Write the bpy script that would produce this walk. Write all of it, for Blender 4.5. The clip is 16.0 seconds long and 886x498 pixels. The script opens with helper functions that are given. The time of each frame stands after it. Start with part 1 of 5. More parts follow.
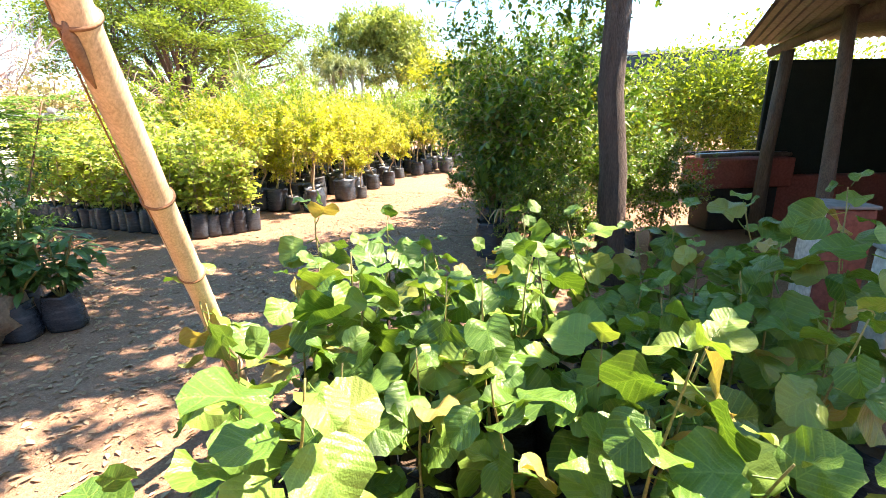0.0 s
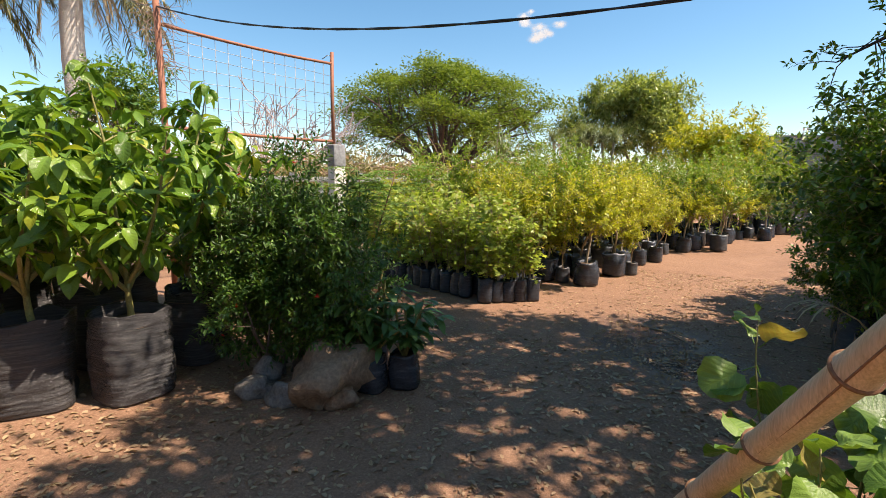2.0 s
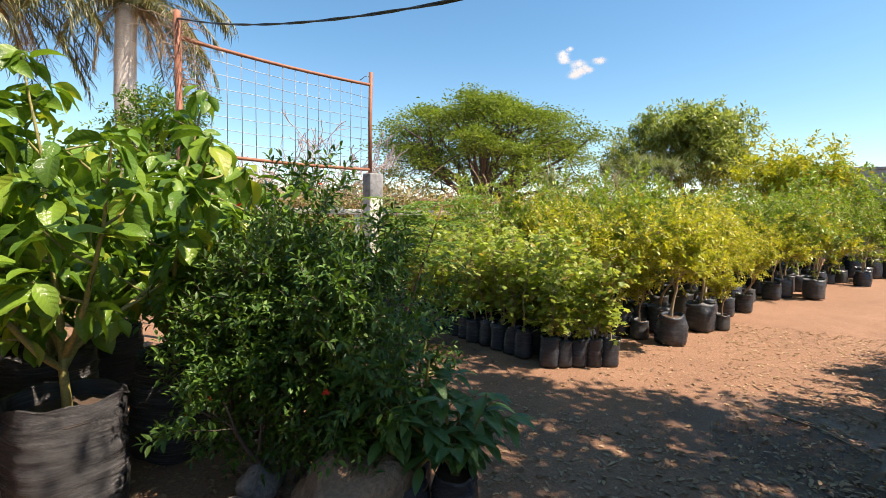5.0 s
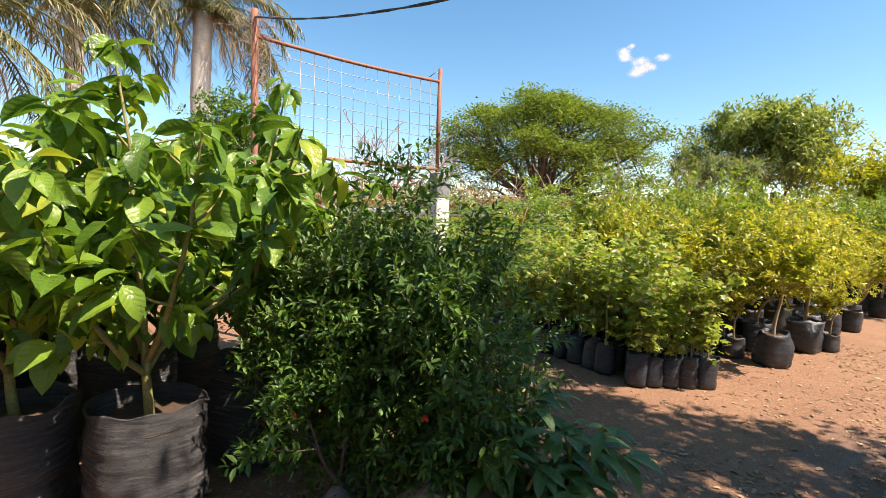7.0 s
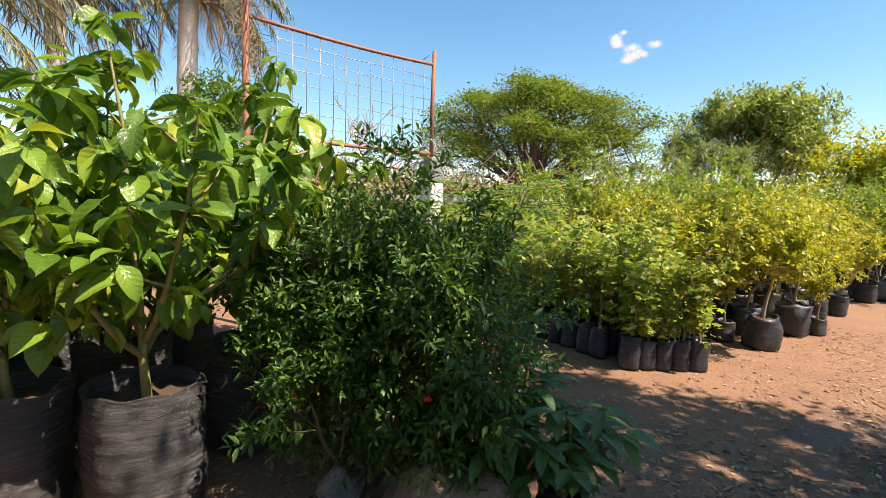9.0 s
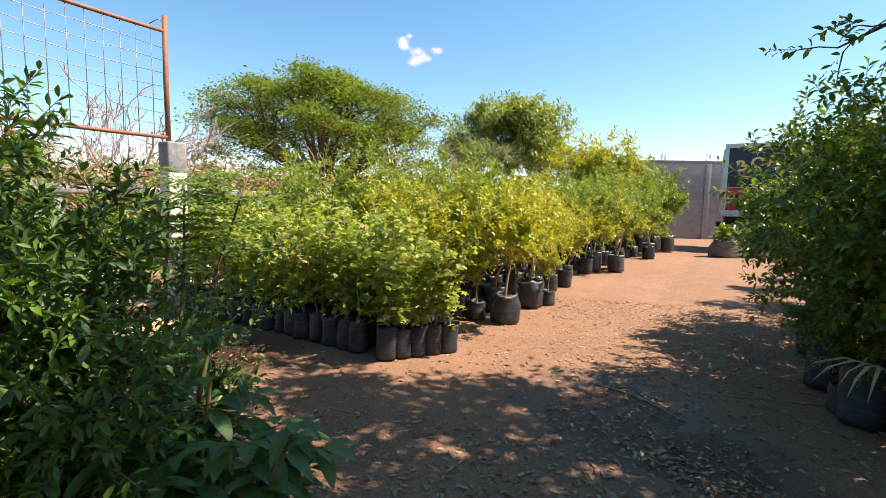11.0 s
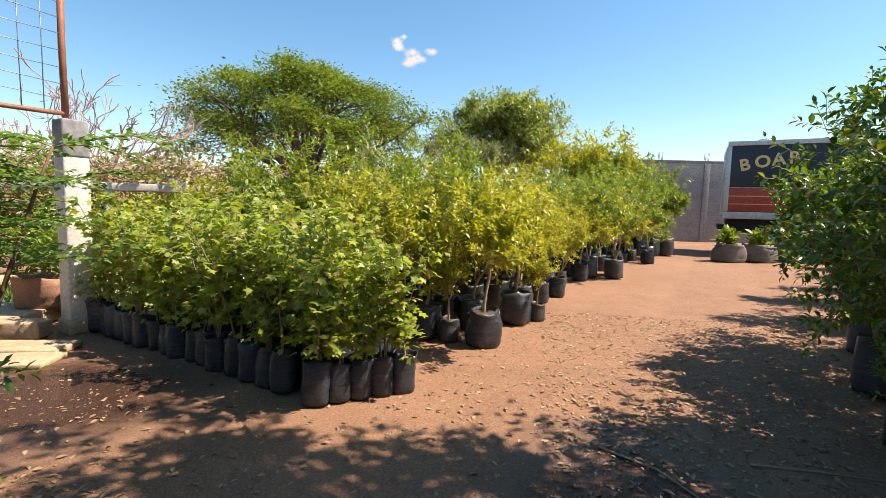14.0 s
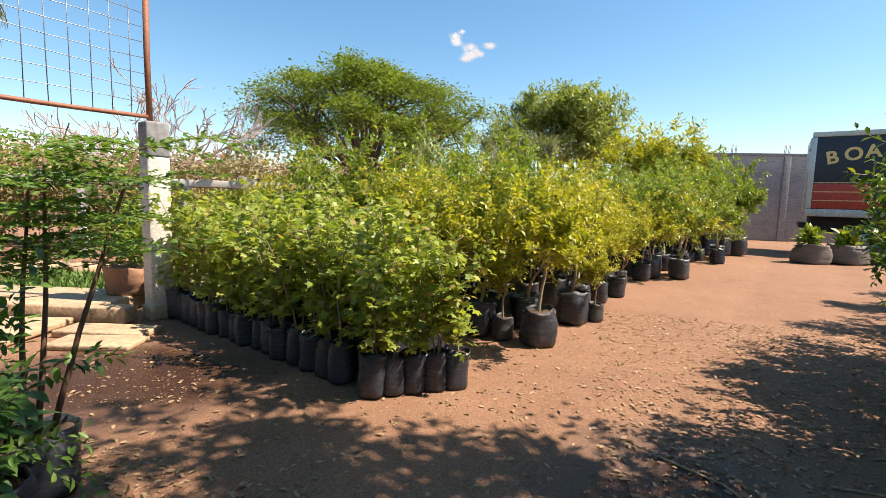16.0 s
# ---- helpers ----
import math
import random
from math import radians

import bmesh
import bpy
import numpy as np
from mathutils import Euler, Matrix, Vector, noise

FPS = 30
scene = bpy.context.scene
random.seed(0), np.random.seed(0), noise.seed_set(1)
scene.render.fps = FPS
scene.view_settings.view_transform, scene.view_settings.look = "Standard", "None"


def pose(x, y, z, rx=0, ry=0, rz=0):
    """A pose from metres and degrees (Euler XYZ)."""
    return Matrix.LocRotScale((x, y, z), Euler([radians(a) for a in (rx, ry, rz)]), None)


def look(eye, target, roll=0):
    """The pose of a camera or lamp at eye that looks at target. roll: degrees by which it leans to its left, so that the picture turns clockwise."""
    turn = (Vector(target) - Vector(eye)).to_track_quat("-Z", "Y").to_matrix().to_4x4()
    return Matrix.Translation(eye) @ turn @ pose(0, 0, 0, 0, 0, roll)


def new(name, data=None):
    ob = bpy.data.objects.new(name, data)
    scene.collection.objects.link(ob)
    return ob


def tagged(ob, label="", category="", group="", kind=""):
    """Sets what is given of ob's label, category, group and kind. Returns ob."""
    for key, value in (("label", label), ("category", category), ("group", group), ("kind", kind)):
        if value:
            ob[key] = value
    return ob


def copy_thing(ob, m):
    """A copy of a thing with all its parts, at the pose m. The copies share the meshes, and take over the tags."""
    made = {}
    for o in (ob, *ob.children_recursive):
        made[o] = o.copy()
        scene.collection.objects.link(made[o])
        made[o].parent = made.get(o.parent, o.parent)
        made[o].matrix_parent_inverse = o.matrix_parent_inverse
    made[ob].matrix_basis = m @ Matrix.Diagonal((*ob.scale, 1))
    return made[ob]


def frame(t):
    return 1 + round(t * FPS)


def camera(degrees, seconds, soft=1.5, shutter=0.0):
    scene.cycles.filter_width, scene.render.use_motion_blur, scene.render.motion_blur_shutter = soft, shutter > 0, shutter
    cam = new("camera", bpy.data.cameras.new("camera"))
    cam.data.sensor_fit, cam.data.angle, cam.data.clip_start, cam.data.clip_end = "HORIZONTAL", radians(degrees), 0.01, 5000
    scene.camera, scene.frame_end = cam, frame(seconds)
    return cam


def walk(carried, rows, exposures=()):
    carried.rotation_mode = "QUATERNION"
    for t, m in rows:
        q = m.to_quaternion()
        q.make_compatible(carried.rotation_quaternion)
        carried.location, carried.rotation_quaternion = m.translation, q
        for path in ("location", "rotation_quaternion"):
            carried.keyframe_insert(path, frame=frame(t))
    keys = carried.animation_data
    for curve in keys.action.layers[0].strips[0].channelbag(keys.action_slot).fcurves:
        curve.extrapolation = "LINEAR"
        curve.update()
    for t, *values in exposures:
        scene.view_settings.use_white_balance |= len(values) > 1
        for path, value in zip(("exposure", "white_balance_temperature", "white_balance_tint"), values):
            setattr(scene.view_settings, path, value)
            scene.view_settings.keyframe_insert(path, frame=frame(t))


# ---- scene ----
cam = camera(87.3, 16.0, soft=0.8)
METRES, EYE, TILT, LEAN, TURN = 4.35, 1.30, -1.2, 0.0, 0.0
ROWS = [
    (0.0, 0.0, 0.0, 0.0, -0.26, -14.17, 1.02),
    (0.5, -0.0443, 0.0257, 0.0088, 10.2, -11.5, 0.28),
    (1.0, -0.1016, 0.03, 0.0166, 17.91, -9.68, -0.46),
    (1.5, -0.1794, 0.0216, 0.0222, 22.97, -8.76, -0.87),
    (2.0, -0.2113, 0.0426, 0.027, 26.12, -6.62, -1.09),
    (2.5, -0.2419, 0.1022, 0.0324, 27.39, -5.25, -1.1),
    (3.0, -0.2713, 0.1266, 0.0288, 26.38, -4.28, -1.24),
    (3.5, -0.3178, 0.136, 0.0349, 25.26, -3.64, -1.1),
    (4.0, -0.3309, 0.1628, 0.0347, 25.82, -2.71, -1.0),
    (4.5, -0.3372, 0.2199, 0.0344, 28.32, -2.58, -1.24),
    (7.0, -0.4296, 0.262, 0.0352, 37.12, -2.82, -2.6),
    (7.5, -0.4329, 0.2611, 0.0352, 39.09, -2.96, -3.01),
    (8.0, -0.4418, 0.2554, 0.0339, 40.12, -3.49, -3.21),
    (10.5, -0.4006, 0.3029, 0.0241, 18.97, -4.88, -1.75),
    (11.0, -0.3696, 0.3592, 0.0262, 11.76, -4.12, -1.42),
    (11.5, -0.3647, 0.4084, 0.0283, 4.65, -4.19, -1.08),
    (12.0, -0.3696, 0.4593, 0.0246, 1.15, -3.61, -0.88),
    (12.5, -0.3427, 0.5093, 0.022, 1.8, -3.19, -0.94),
    (13.0, -0.3311, 0.5565, 0.0255, 3.49, -3.12, -1.15),
    (13.5, -0.3477, 0.595, 0.0201, 6.61, -3.59, -1.4),
    (14.0, -0.3536, 0.613, 0.0197, 11.01, -3.94, -1.75),
    (14.5, -0.3476, 0.6167, 0.0236, 13.99, -4.16, -1.96),
    (15.0, -0.3485, 0.6165, 0.0242, 15.44, -4.31, -2.02),
    (15.5, -0.3509, 0.6157, 0.023, 16.61, -4.42, -2.04),
    (16.0, -0.353, 0.6142, 0.0228, 17.86, -4.73, -2.03),
]
walk(cam, [(t, pose(0, 0, EYE, TILT, LEAN, TURN) @ pose(METRES * x, METRES * y, METRES * z, 90 + pitch, roll, yaw)) for t, x, y, z, yaw, pitch, roll in ROWS], [(0.0, 2.6, 7500, 17), (0.5, 1.55, 7500, 17), (1.0, 1.1, 7500, 17), (1.5, 1.0, 7500, 17), (2.5, 0.98, 7500, 17), (4.5, 1.02, 7500, 17), (6.5, 1.15, 7500, 17), (10.0, 1.1, 7500, 17), (11.5, 1.17, 7500, 17), (14.0, 1.03, 7500, 17), (16.0, 1.0, 7500, 17)])

# ---- light ----
SUN_EL, SUN_AZ = 56.0, 80.0          # degrees; azimuth clockwise from +y
world = bpy.data.worlds.new("world")
scene.world = world
world.use_nodes = True
wn = world.node_tree.nodes
wl = world.node_tree.links
sky = wn.new("ShaderNodeTexSky")
sky.sky_type, sky.sun_disc = "NISHITA", False
sky.sun_elevation, sky.sun_rotation = radians(SUN_EL), radians(SUN_AZ)
sky.air_density, sky.dust_density, sky.ozone_density = 1.0, 0.35, 2.5
wn["Background"].inputs["Strength"].default_value = 0.1
hue = wn.new("ShaderNodeHueSaturation")
hue.inputs["Hue"].default_value, hue.inputs["Saturation"].default_value, hue.inputs["Value"].default_value = 0.49, 1.24, 1.12
wl.new(sky.outputs[0], hue.inputs["Color"])
wl.new(hue.outputs[0], wn["Background"].inputs["Color"])

sun = new("sun", bpy.data.lights.new("sun", "SUN"))
sun.data.energy, sun.data.angle, sun.data.color = 5.0, radians(0.53), (1.0, 0.94, 0.84)
az, el = radians(SUN_AZ), radians(SUN_EL)
sun_way = Vector((math.sin(az) * math.cos(el), math.cos(az) * math.cos(el), math.sin(el)))
sun.matrix_world = look(sun_way * 50, (0, 0, 0))

# ---- materials ----


def material(name):
    m = bpy.data.materials.new(name)
    m.use_nodes = True
    return m, m.node_tree.nodes, m.node_tree.links, m.node_tree.nodes["Principled BSDF"]


def tex(nodes, links, scale, detail=4.0, rough=0.6, coord="Object", stretch=None):
    co = nodes.new("ShaderNodeTexCoord")
    n = nodes.new("ShaderNodeTexNoise")
    n.inputs["Scale"].default_value, n.inputs["Detail"].default_value = scale, detail
    n.inputs["Roughness"].default_value = rough
    src = co.outputs[coord]
    if stretch:
        mp = nodes.new("ShaderNodeMapping")
        mp.inputs["Scale"].default_value = stretch
        links.new(src, mp.inputs["Vector"])
        src = mp.outputs[0]
    links.new(src, n.inputs["Vector"])
    return n.outputs["Fac"]


def ramp(nodes, links, fac, stops):
    r = nodes.new("ShaderNodeValToRGB")
    while len(r.color_ramp.elements) < len(stops):
        r.color_ramp.elements.new(0.5)
    for e, (p, c) in zip(r.color_ramp.elements, stops):
        e.position, e.color = p, (*c, 1)
    links.new(fac, r.inputs["Fac"])
    return r.outputs["Color"]


def blend(nodes, links, fac, a, b, mode="MIX"):
    n = nodes.new("ShaderNodeMix")
    n.data_type, n.blend_type = "RGBA", mode
    for key, v in ((0, fac), (6, a), (7, b)):
        if isinstance(v, (int, float)):
            n.inputs[key].default_value = v
        elif isinstance(v, tuple):
            n.inputs[key].default_value = (*v, 1)
        else:
            links.new(v, n.inputs[key])
    return n.outputs[2]


def bump(nodes, links, fac, strength, distance, bsdf):
    b = nodes.new("ShaderNodeBump")
    b.inputs["Strength"].default_value, b.inputs["Distance"].default_value = strength, distance
    links.new(fac, b.inputs["Height"])
    links.new(b.outputs[0], bsdf.inputs["Normal"])


def surface(name, a, b, scale, rough=0.8, metal=0.0, relief=0.4, distance=0.01, stretch=None, third=None):
    """A worn surface between two colours, at a coarse and a fine scale."""
    m, n, l, p = material(name)
    coarse = tex(n, l, scale, 5, 0.65, stretch=stretch)
    fine = tex(n, l, scale * 9, 3, 0.6, stretch=stretch)
    col = ramp(n, l, coarse, ((0.32, a), (0.68, b)) if third is None else ((0.3, a), (0.55, b), (0.72, third)))
    col = blend(n, l, 0.45, col, ramp(n, l, fine, ((0.3, tuple(v * 0.55 for v in a)), (0.7, tuple(min(1, v * 1.25) for v in b)))))
    l.new(col, p.inputs["Base Color"])
    p.inputs["Roughness"].default_value, p.inputs["Metallic"].default_value = rough, metal
    bump(n, l, blend(n, l, 0.5, coarse, fine), relief, distance, p)
    return m


def foliage(name, dark, mid, light, through_light=0.35, gloss=0.38, extra=None, veins=0.0):
    """Leaves: each one its own shade, light coming through the blade."""
    m, n, l, p = material(name)
    geo = n.new("ShaderNodeNewGeometry")
    oi = n.new("ShaderNodeObjectInfo")
    add = n.new("ShaderNodeMath")
    add.operation = "ADD"
    l.new(geo.outputs["Random Per Island"], add.inputs[0])
    l.new(oi.outputs["Random"], add.inputs[1])
    fr = n.new("ShaderNodeMath")
    fr.operation = "FRACT"
    l.new(add.outputs[0], fr.inputs[0])
    stops = [(0.0, dark), (0.45, mid), (0.9, light)]
    if extra:
        stops += [(0.96, extra)]
    col = ramp(n, l, fr.outputs[0], stops)
    fine = tex(n, l, 35, 2, 0.5)
    col = blend(n, l, 0.35, col, blend(n, l, fine, tuple(v * 0.5 for v in dark), light))
    if veins:
        co = n.new("ShaderNodeTexCoord")
        sep = n.new("ShaderNodeSeparateXYZ")
        l.new(co.outputs["Object"], sep.inputs[0])

        def calc(op, a, b=0.0):
            q = n.new("ShaderNodeMath")
            q.operation = op
            for k, v in enumerate((a, b)):
                if isinstance(v, float):
                    q.inputs[k].default_value = v
                else:
                    l.new(v, q.inputs[k])
            return q.outputs[0]

        ay = calc("ABSOLUTE", sep.outputs["Y"])
        side = calc("PINGPONG", calc("SUBTRACT", sep.outputs["X"], calc("MULTIPLY", ay, 0.85)), 0.065)
        rib = calc("MINIMUM", calc("MULTIPLY", side, 1.0), ay)
        line = n.new("ShaderNodeMapRange")
        line.inputs["From Min"].default_value, line.inputs["From Max"].default_value = 0.002, 0.016
        line.inputs["To Min"].default_value, line.inputs["To Max"].default_value = veins, 0.0
        l.new(rib, line.inputs["Value"])
        col = blend(n, l, line.outputs[0], col, tuple(min(1, v * 1.5) for v in light))
        bump(n, l, calc("ADD", calc("MULTIPLY", rib, 8.0), fine), 0.3, 0.01, p)
    l.new(col, p.inputs["Base Color"])
    p.inputs["Roughness"].default_value = gloss
    tr = n.new("ShaderNodeBsdfTranslucent")
    l.new(blend(n, l, 1.0, col, (1.25, 1.2, 0.55), "MULTIPLY"), tr.inputs["Color"])
    mix = n.new("ShaderNodeMixShader")
    mix.inputs[0].default_value = through_light
    l.new(p.outputs[0], mix.inputs[1])
    l.new(tr.outputs[0], mix.inputs[2])
    l.new(mix.outputs[0], n["Material Output"].inputs["Surface"])
    return m


def soil_material():
    m, n, l, p = material("red earth")
    big = tex(n, l, 0.35, 6, 0.6)
    mid = tex(n, l, 2.6, 6, 0.7)
    fine = tex(n, l, 64, 6, 0.75)
    grit = tex(n, l, 150, 2, 0.5)
    col = ramp(n, l, mid, ((0.3, (0.14, 0.067, 0.036)), (0.52, (0.26, 0.138, 0.08)), (0.72, (0.36, 0.215, 0.135))))
    col = blend(n, l, 0.5, col, ramp(n, l, big, ((0.35, (0.165, 0.079, 0.042)), (0.62, (0.325, 0.182, 0.108)))))
    col = blend(n, l, 0.5, col, ramp(n, l, fine, ((0.33, (0.068, 0.034, 0.021)), (0.5, (0.245, 0.126, 0.073)), (0.66, (0.44, 0.275, 0.18)))))
    # damp patches where the plants are watered
    co = n.new("ShaderNodeTexCoord")
    wet = None
    for x, y, rx, ry in ((-1.05, 4.8, 0.6, 0.75), (-0.7, 4.3, 0.5, 0.5), (-4.75, 5.1, 1.0, 0.75)):
        mp = n.new("ShaderNodeMapping")
        mp.inputs["Location"].default_value = (-x / rx, -y / ry, 0)
        mp.inputs["Scale"].default_value = (1 / rx, 1 / ry, 0)
        l.new(co.outputs["Object"], mp.inputs["Vector"])
        ln = n.new("ShaderNodeVectorMath")
        ln.operation = "LENGTH"
        l.new(mp.outputs[0], ln.inputs[0])
        ad = n.new("ShaderNodeMath")
        ad.operation = "ADD"
        l.new(ln.outputs["Value"], ad.inputs[0])
        l.new(tex(n, l, 2.2, 4, 0.6), ad.inputs[1])
        mask = n.new("ShaderNodeMapRange")
        mask.inputs["From Min"].default_value, mask.inputs["From Max"].default_value = 1.8, 1.15
        l.new(ad.outputs[0], mask.inputs["Value"])
        if wet is None:
            wet = mask.outputs[0]
        else:
            mx = n.new("ShaderNodeMath")
            mx.operation = "MAXIMUM"
            l.new(wet, mx.inputs[0])
            l.new(mask.outputs[0], mx.inputs[1])
            wet = mx.outputs[0]
    col = blend(n, l, wet, col, blend(n, l, 1.0, col, (0.22, 0.2, 0.22), "MULTIPLY"))
    l.new(col, p.inputs["Base Color"])
    rg = n.new("ShaderNodeMapRange")
    rg.inputs["To Min"].default_value, rg.inputs["To Max"].default_value = 0.92, 0.16
    l.new(wet, rg.inputs["Value"])
    l.new(rg.outputs[0], p.inputs["Roughness"])
    bump(n, l, blend(n, l, 0.4, blend(n, l, 0.5, mid, fine), grit), 0.7, 0.03, p)
    return m


SOIL = soil_material()
POT_SOIL = surface("potting soil", (0.05, 0.03, 0.018), (0.13, 0.08, 0.05), 30, 0.95, relief=1.0, distance=0.02)
PLASTIC = surface("black grow bag plastic", (0.016, 0.02, 0.027), (0.042, 0.05, 0.064), 9, 0.26, relief=0.7, distance=0.012, stretch=(1, 1, 4), third=(0.1, 0.11, 0.13))
GREY_PLASTIC = surface("dusty grey grow bag plastic", (0.024, 0.026, 0.031), (0.06, 0.064, 0.07), 7, 0.36, relief=0.6, distance=0.01, stretch=(1, 1, 4), third=(0.13, 0.13, 0.13))
BARK = surface("grey brown bark", (0.09, 0.065, 0.05), (0.22, 0.17, 0.14), 6, 0.9, relief=1.0, distance=0.03, stretch=(3, 3, 0.5))
DARK_BARK = surface("dark furrowed bark", (0.045, 0.033, 0.03), (0.15, 0.11, 0.095), 7, 0.9, relief=1.0, distance=0.04, stretch=(3, 3, 0.45))
PALE_STEM = surface("pale stem bark", (0.2, 0.14, 0.08), (0.42, 0.33, 0.22), 20, 0.8, relief=0.6, distance=0.004)
RED_STEM = surface("reddish brown stem", (0.09, 0.045, 0.03), (0.2, 0.11, 0.07), 16, 0.8, relief=0.6, distance=0.004)
GREEN_STEM = surface("green brown stem", (0.1, 0.085, 0.03), (0.3, 0.27, 0.08), 14, 0.6, relief=0.5, distance=0.004)
BAMBOO = surface("dry bamboo", (0.5, 0.33, 0.19), (0.68, 0.5, 0.33), 5, 0.5, relief=0.25, distance=0.004, stretch=(5, 5, 0.4))
CONCRETE = surface("weathered grey concrete", (0.16, 0.162, 0.168), (0.31, 0.31, 0.315), 1.6, 0.9, relief=0.5, distance=0.02)
SLAB_GREY = surface("grey mortar", (0.22, 0.22, 0.22), (0.36, 0.35, 0.35), 5, 0.9, relief=0.4, distance=0.01)
WHITE_PAINT = surface("flaking white paint", (0.42, 0.38, 0.33), (0.68, 0.66, 0.62), 4, 0.8, relief=0.4, distance=0.01)
SLAB = surface("pale sandy stone", (0.33, 0.225, 0.14), (0.5, 0.365, 0.235), 3, 0.85, relief=0.6, distance=0.02)
ROCK = surface("brown boulder", (0.15, 0.092, 0.058), (0.31, 0.21, 0.135), 4, 0.85, relief=0.9, distance=0.03, third=(0.4, 0.29, 0.2))
GREY_ROCK = surface("grey stone", (0.1, 0.09, 0.082), (0.26, 0.23, 0.2), 6, 0.8, relief=0.8, distance=0.02)
RUST = surface("rusty steel", (0.22, 0.075, 0.04), (0.36, 0.16, 0.1), 10, 0.7, 0.3, relief=0.5, distance=0.003)
WIRE = surface("grey fence wire", (0.14, 0.15, 0.16), (0.3, 0.31, 0.33), 12, 0.5, 0.6, relief=0.2, distance=0.002)
CABLE = surface("black cable rubber", (0.012, 0.012, 0.013), (0.03, 0.03, 0.03), 10, 0.5, relief=0.2, distance=0.002)
NAVY = surface("navy truck paint", (0.010, 0.012, 0.022), (0.02, 0.023, 0.036), 1.5, 0.35, relief=0.1, distance=0.002)
RED_PAINT = surface("red truck paint", (0.36, 0.03, 0.02), (0.5, 0.06, 0.035), 2, 0.4, relief=0.1, distance=0.002)
SILVER = surface("dull aluminium trim", (0.4, 0.42, 0.42), (0.62, 0.64, 0.64), 3, 0.45, 0.5, relief=0.2, distance=0.002)
GOLD = surface("cream gold sign paint", (0.62, 0.45, 0.17), (0.75, 0.58, 0.27), 4, 0.5, relief=0.1, distance=0.002)
BLACK = surface("black rubber and grime", (0.01, 0.01, 0.01), (0.03, 0.028, 0.025), 5, 0.8, relief=0.4, distance=0.005)
WOOD = surface("grey weathered pole wood", (0.07, 0.05, 0.038), (0.19, 0.14, 0.105), 5, 0.85, relief=0.8, distance=0.02, stretch=(4, 4, 0.4))
RED_WASH = surface("faded red wash plaster", (0.2, 0.055, 0.042), (0.3, 0.105, 0.08), 4, 0.85, relief=0.5, distance=0.015)
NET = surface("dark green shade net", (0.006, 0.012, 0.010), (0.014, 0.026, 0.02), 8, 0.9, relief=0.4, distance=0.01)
TIN = surface("weathered roof sheet", (0.14, 0.12, 0.10), (0.3, 0.26, 0.22), 3, 0.6, 0.2, relief=0.3, distance=0.01)
DUSTY_PLASTIC = surface("creased dusty bag plastic", (0.022, 0.022, 0.025), (0.06, 0.058, 0.06), 6, 0.26, relief=0.8, distance=0.014, stretch=(1, 1, 14), third=(0.15, 0.14, 0.13))
FADED_PLASTIC = surface("sun-faded grey bag plastic", (0.09, 0.08, 0.072), (0.19, 0.17, 0.15), 5, 0.7, relief=0.5, distance=0.01, stretch=(1, 1, 5))
TERRACOTTA = surface("brown clay planter", (0.22, 0.11, 0.065), (0.34, 0.18, 0.11), 6, 0.8, relief=0.5, distance=0.01)
GRASS = foliage("lawn blades", (0.05, 0.11, 0.02), (0.10, 0.2, 0.04), (0.2, 0.32, 0.08), 0.3, 0.6)
STRAW = foliage("dry palm thatch", (0.25, 0.16, 0.08), (0.4, 0.28, 0.15), (0.55, 0.42, 0.25), 0.25, 0.7)
L_BIG = foliage("large fresh sapling leaves", (0.034, 0.1, 0.014), (0.075, 0.18, 0.025), (0.22, 0.34, 0.065), 0.32, 0.36, (0.42, 0.27, 0.1), veins=0.2)
L_AVO = foliage("glossy mid green leaves", (0.05, 0.12, 0.018), (0.11, 0.23, 0.03), (0.24, 0.38, 0.055), 0.38, 0.26, (0.42, 0.44, 0.06))
L_AVO_NEAR = foliage("veined glossy leaves", (0.04, 0.105, 0.014), (0.09, 0.205, 0.027), (0.24, 0.38, 0.05), 0.36, 0.2, (0.45, 0.48, 0.06), veins=0.1)
L_DARK = foliage("dark green leaves", (0.025, 0.075, 0.012), (0.065, 0.155, 0.021), (0.2, 0.33, 0.038), 0.36, 0.3, (0.38, 0.38, 0.05))
L_BUSH = foliage("fine dark bush leaves", (0.012, 0.05, 0.007), (0.035, 0.11, 0.014), (0.14, 0.26, 0.035), 0.26, 0.5)
L_MAPLE = foliage("pale green lobed leaves", (0.12, 0.205, 0.022), (0.29, 0.4, 0.045), (0.52, 0.6, 0.18), 0.48, 0.4, (0.4, 0.24, 0.08))
L_LIME = foliage("yellow green leaves", (0.14, 0.19, 0.014), (0.34, 0.39, 0.03), (0.6, 0.58, 0.07), 0.44, 0.4, (0.6, 0.46, 0.08))
L_MID = foliage("fresh green leaves", (0.055, 0.125, 0.015), (0.14, 0.25, 0.03), (0.34, 0.45, 0.06), 0.4, 0.38, (0.4, 0.22, 0.08))
L_ACACIA = foliage("feathery tree leaves", (0.06, 0.115, 0.02), (0.125, 0.2, 0.034), (0.25, 0.34, 0.058), 0.42, 0.6)
L_MANGO = foliage("mango leaves", (0.08, 0.135, 0.03), (0.18, 0.26, 0.06), (0.4, 0.47, 0.16), 0.42, 0.36)
L_YUCCA = foliage("grey green blades", (0.14, 0.18, 0.09), (0.24, 0.29, 0.15), (0.36, 0.41, 0.24), 0.3, 0.5)
L_PALM = foliage("palm fronds", (0.03, 0.045, 0.012), (0.08, 0.095, 0.024), (0.25, 0.22, 0.08), 0.25, 0.4, (0.4, 0.3, 0.14))
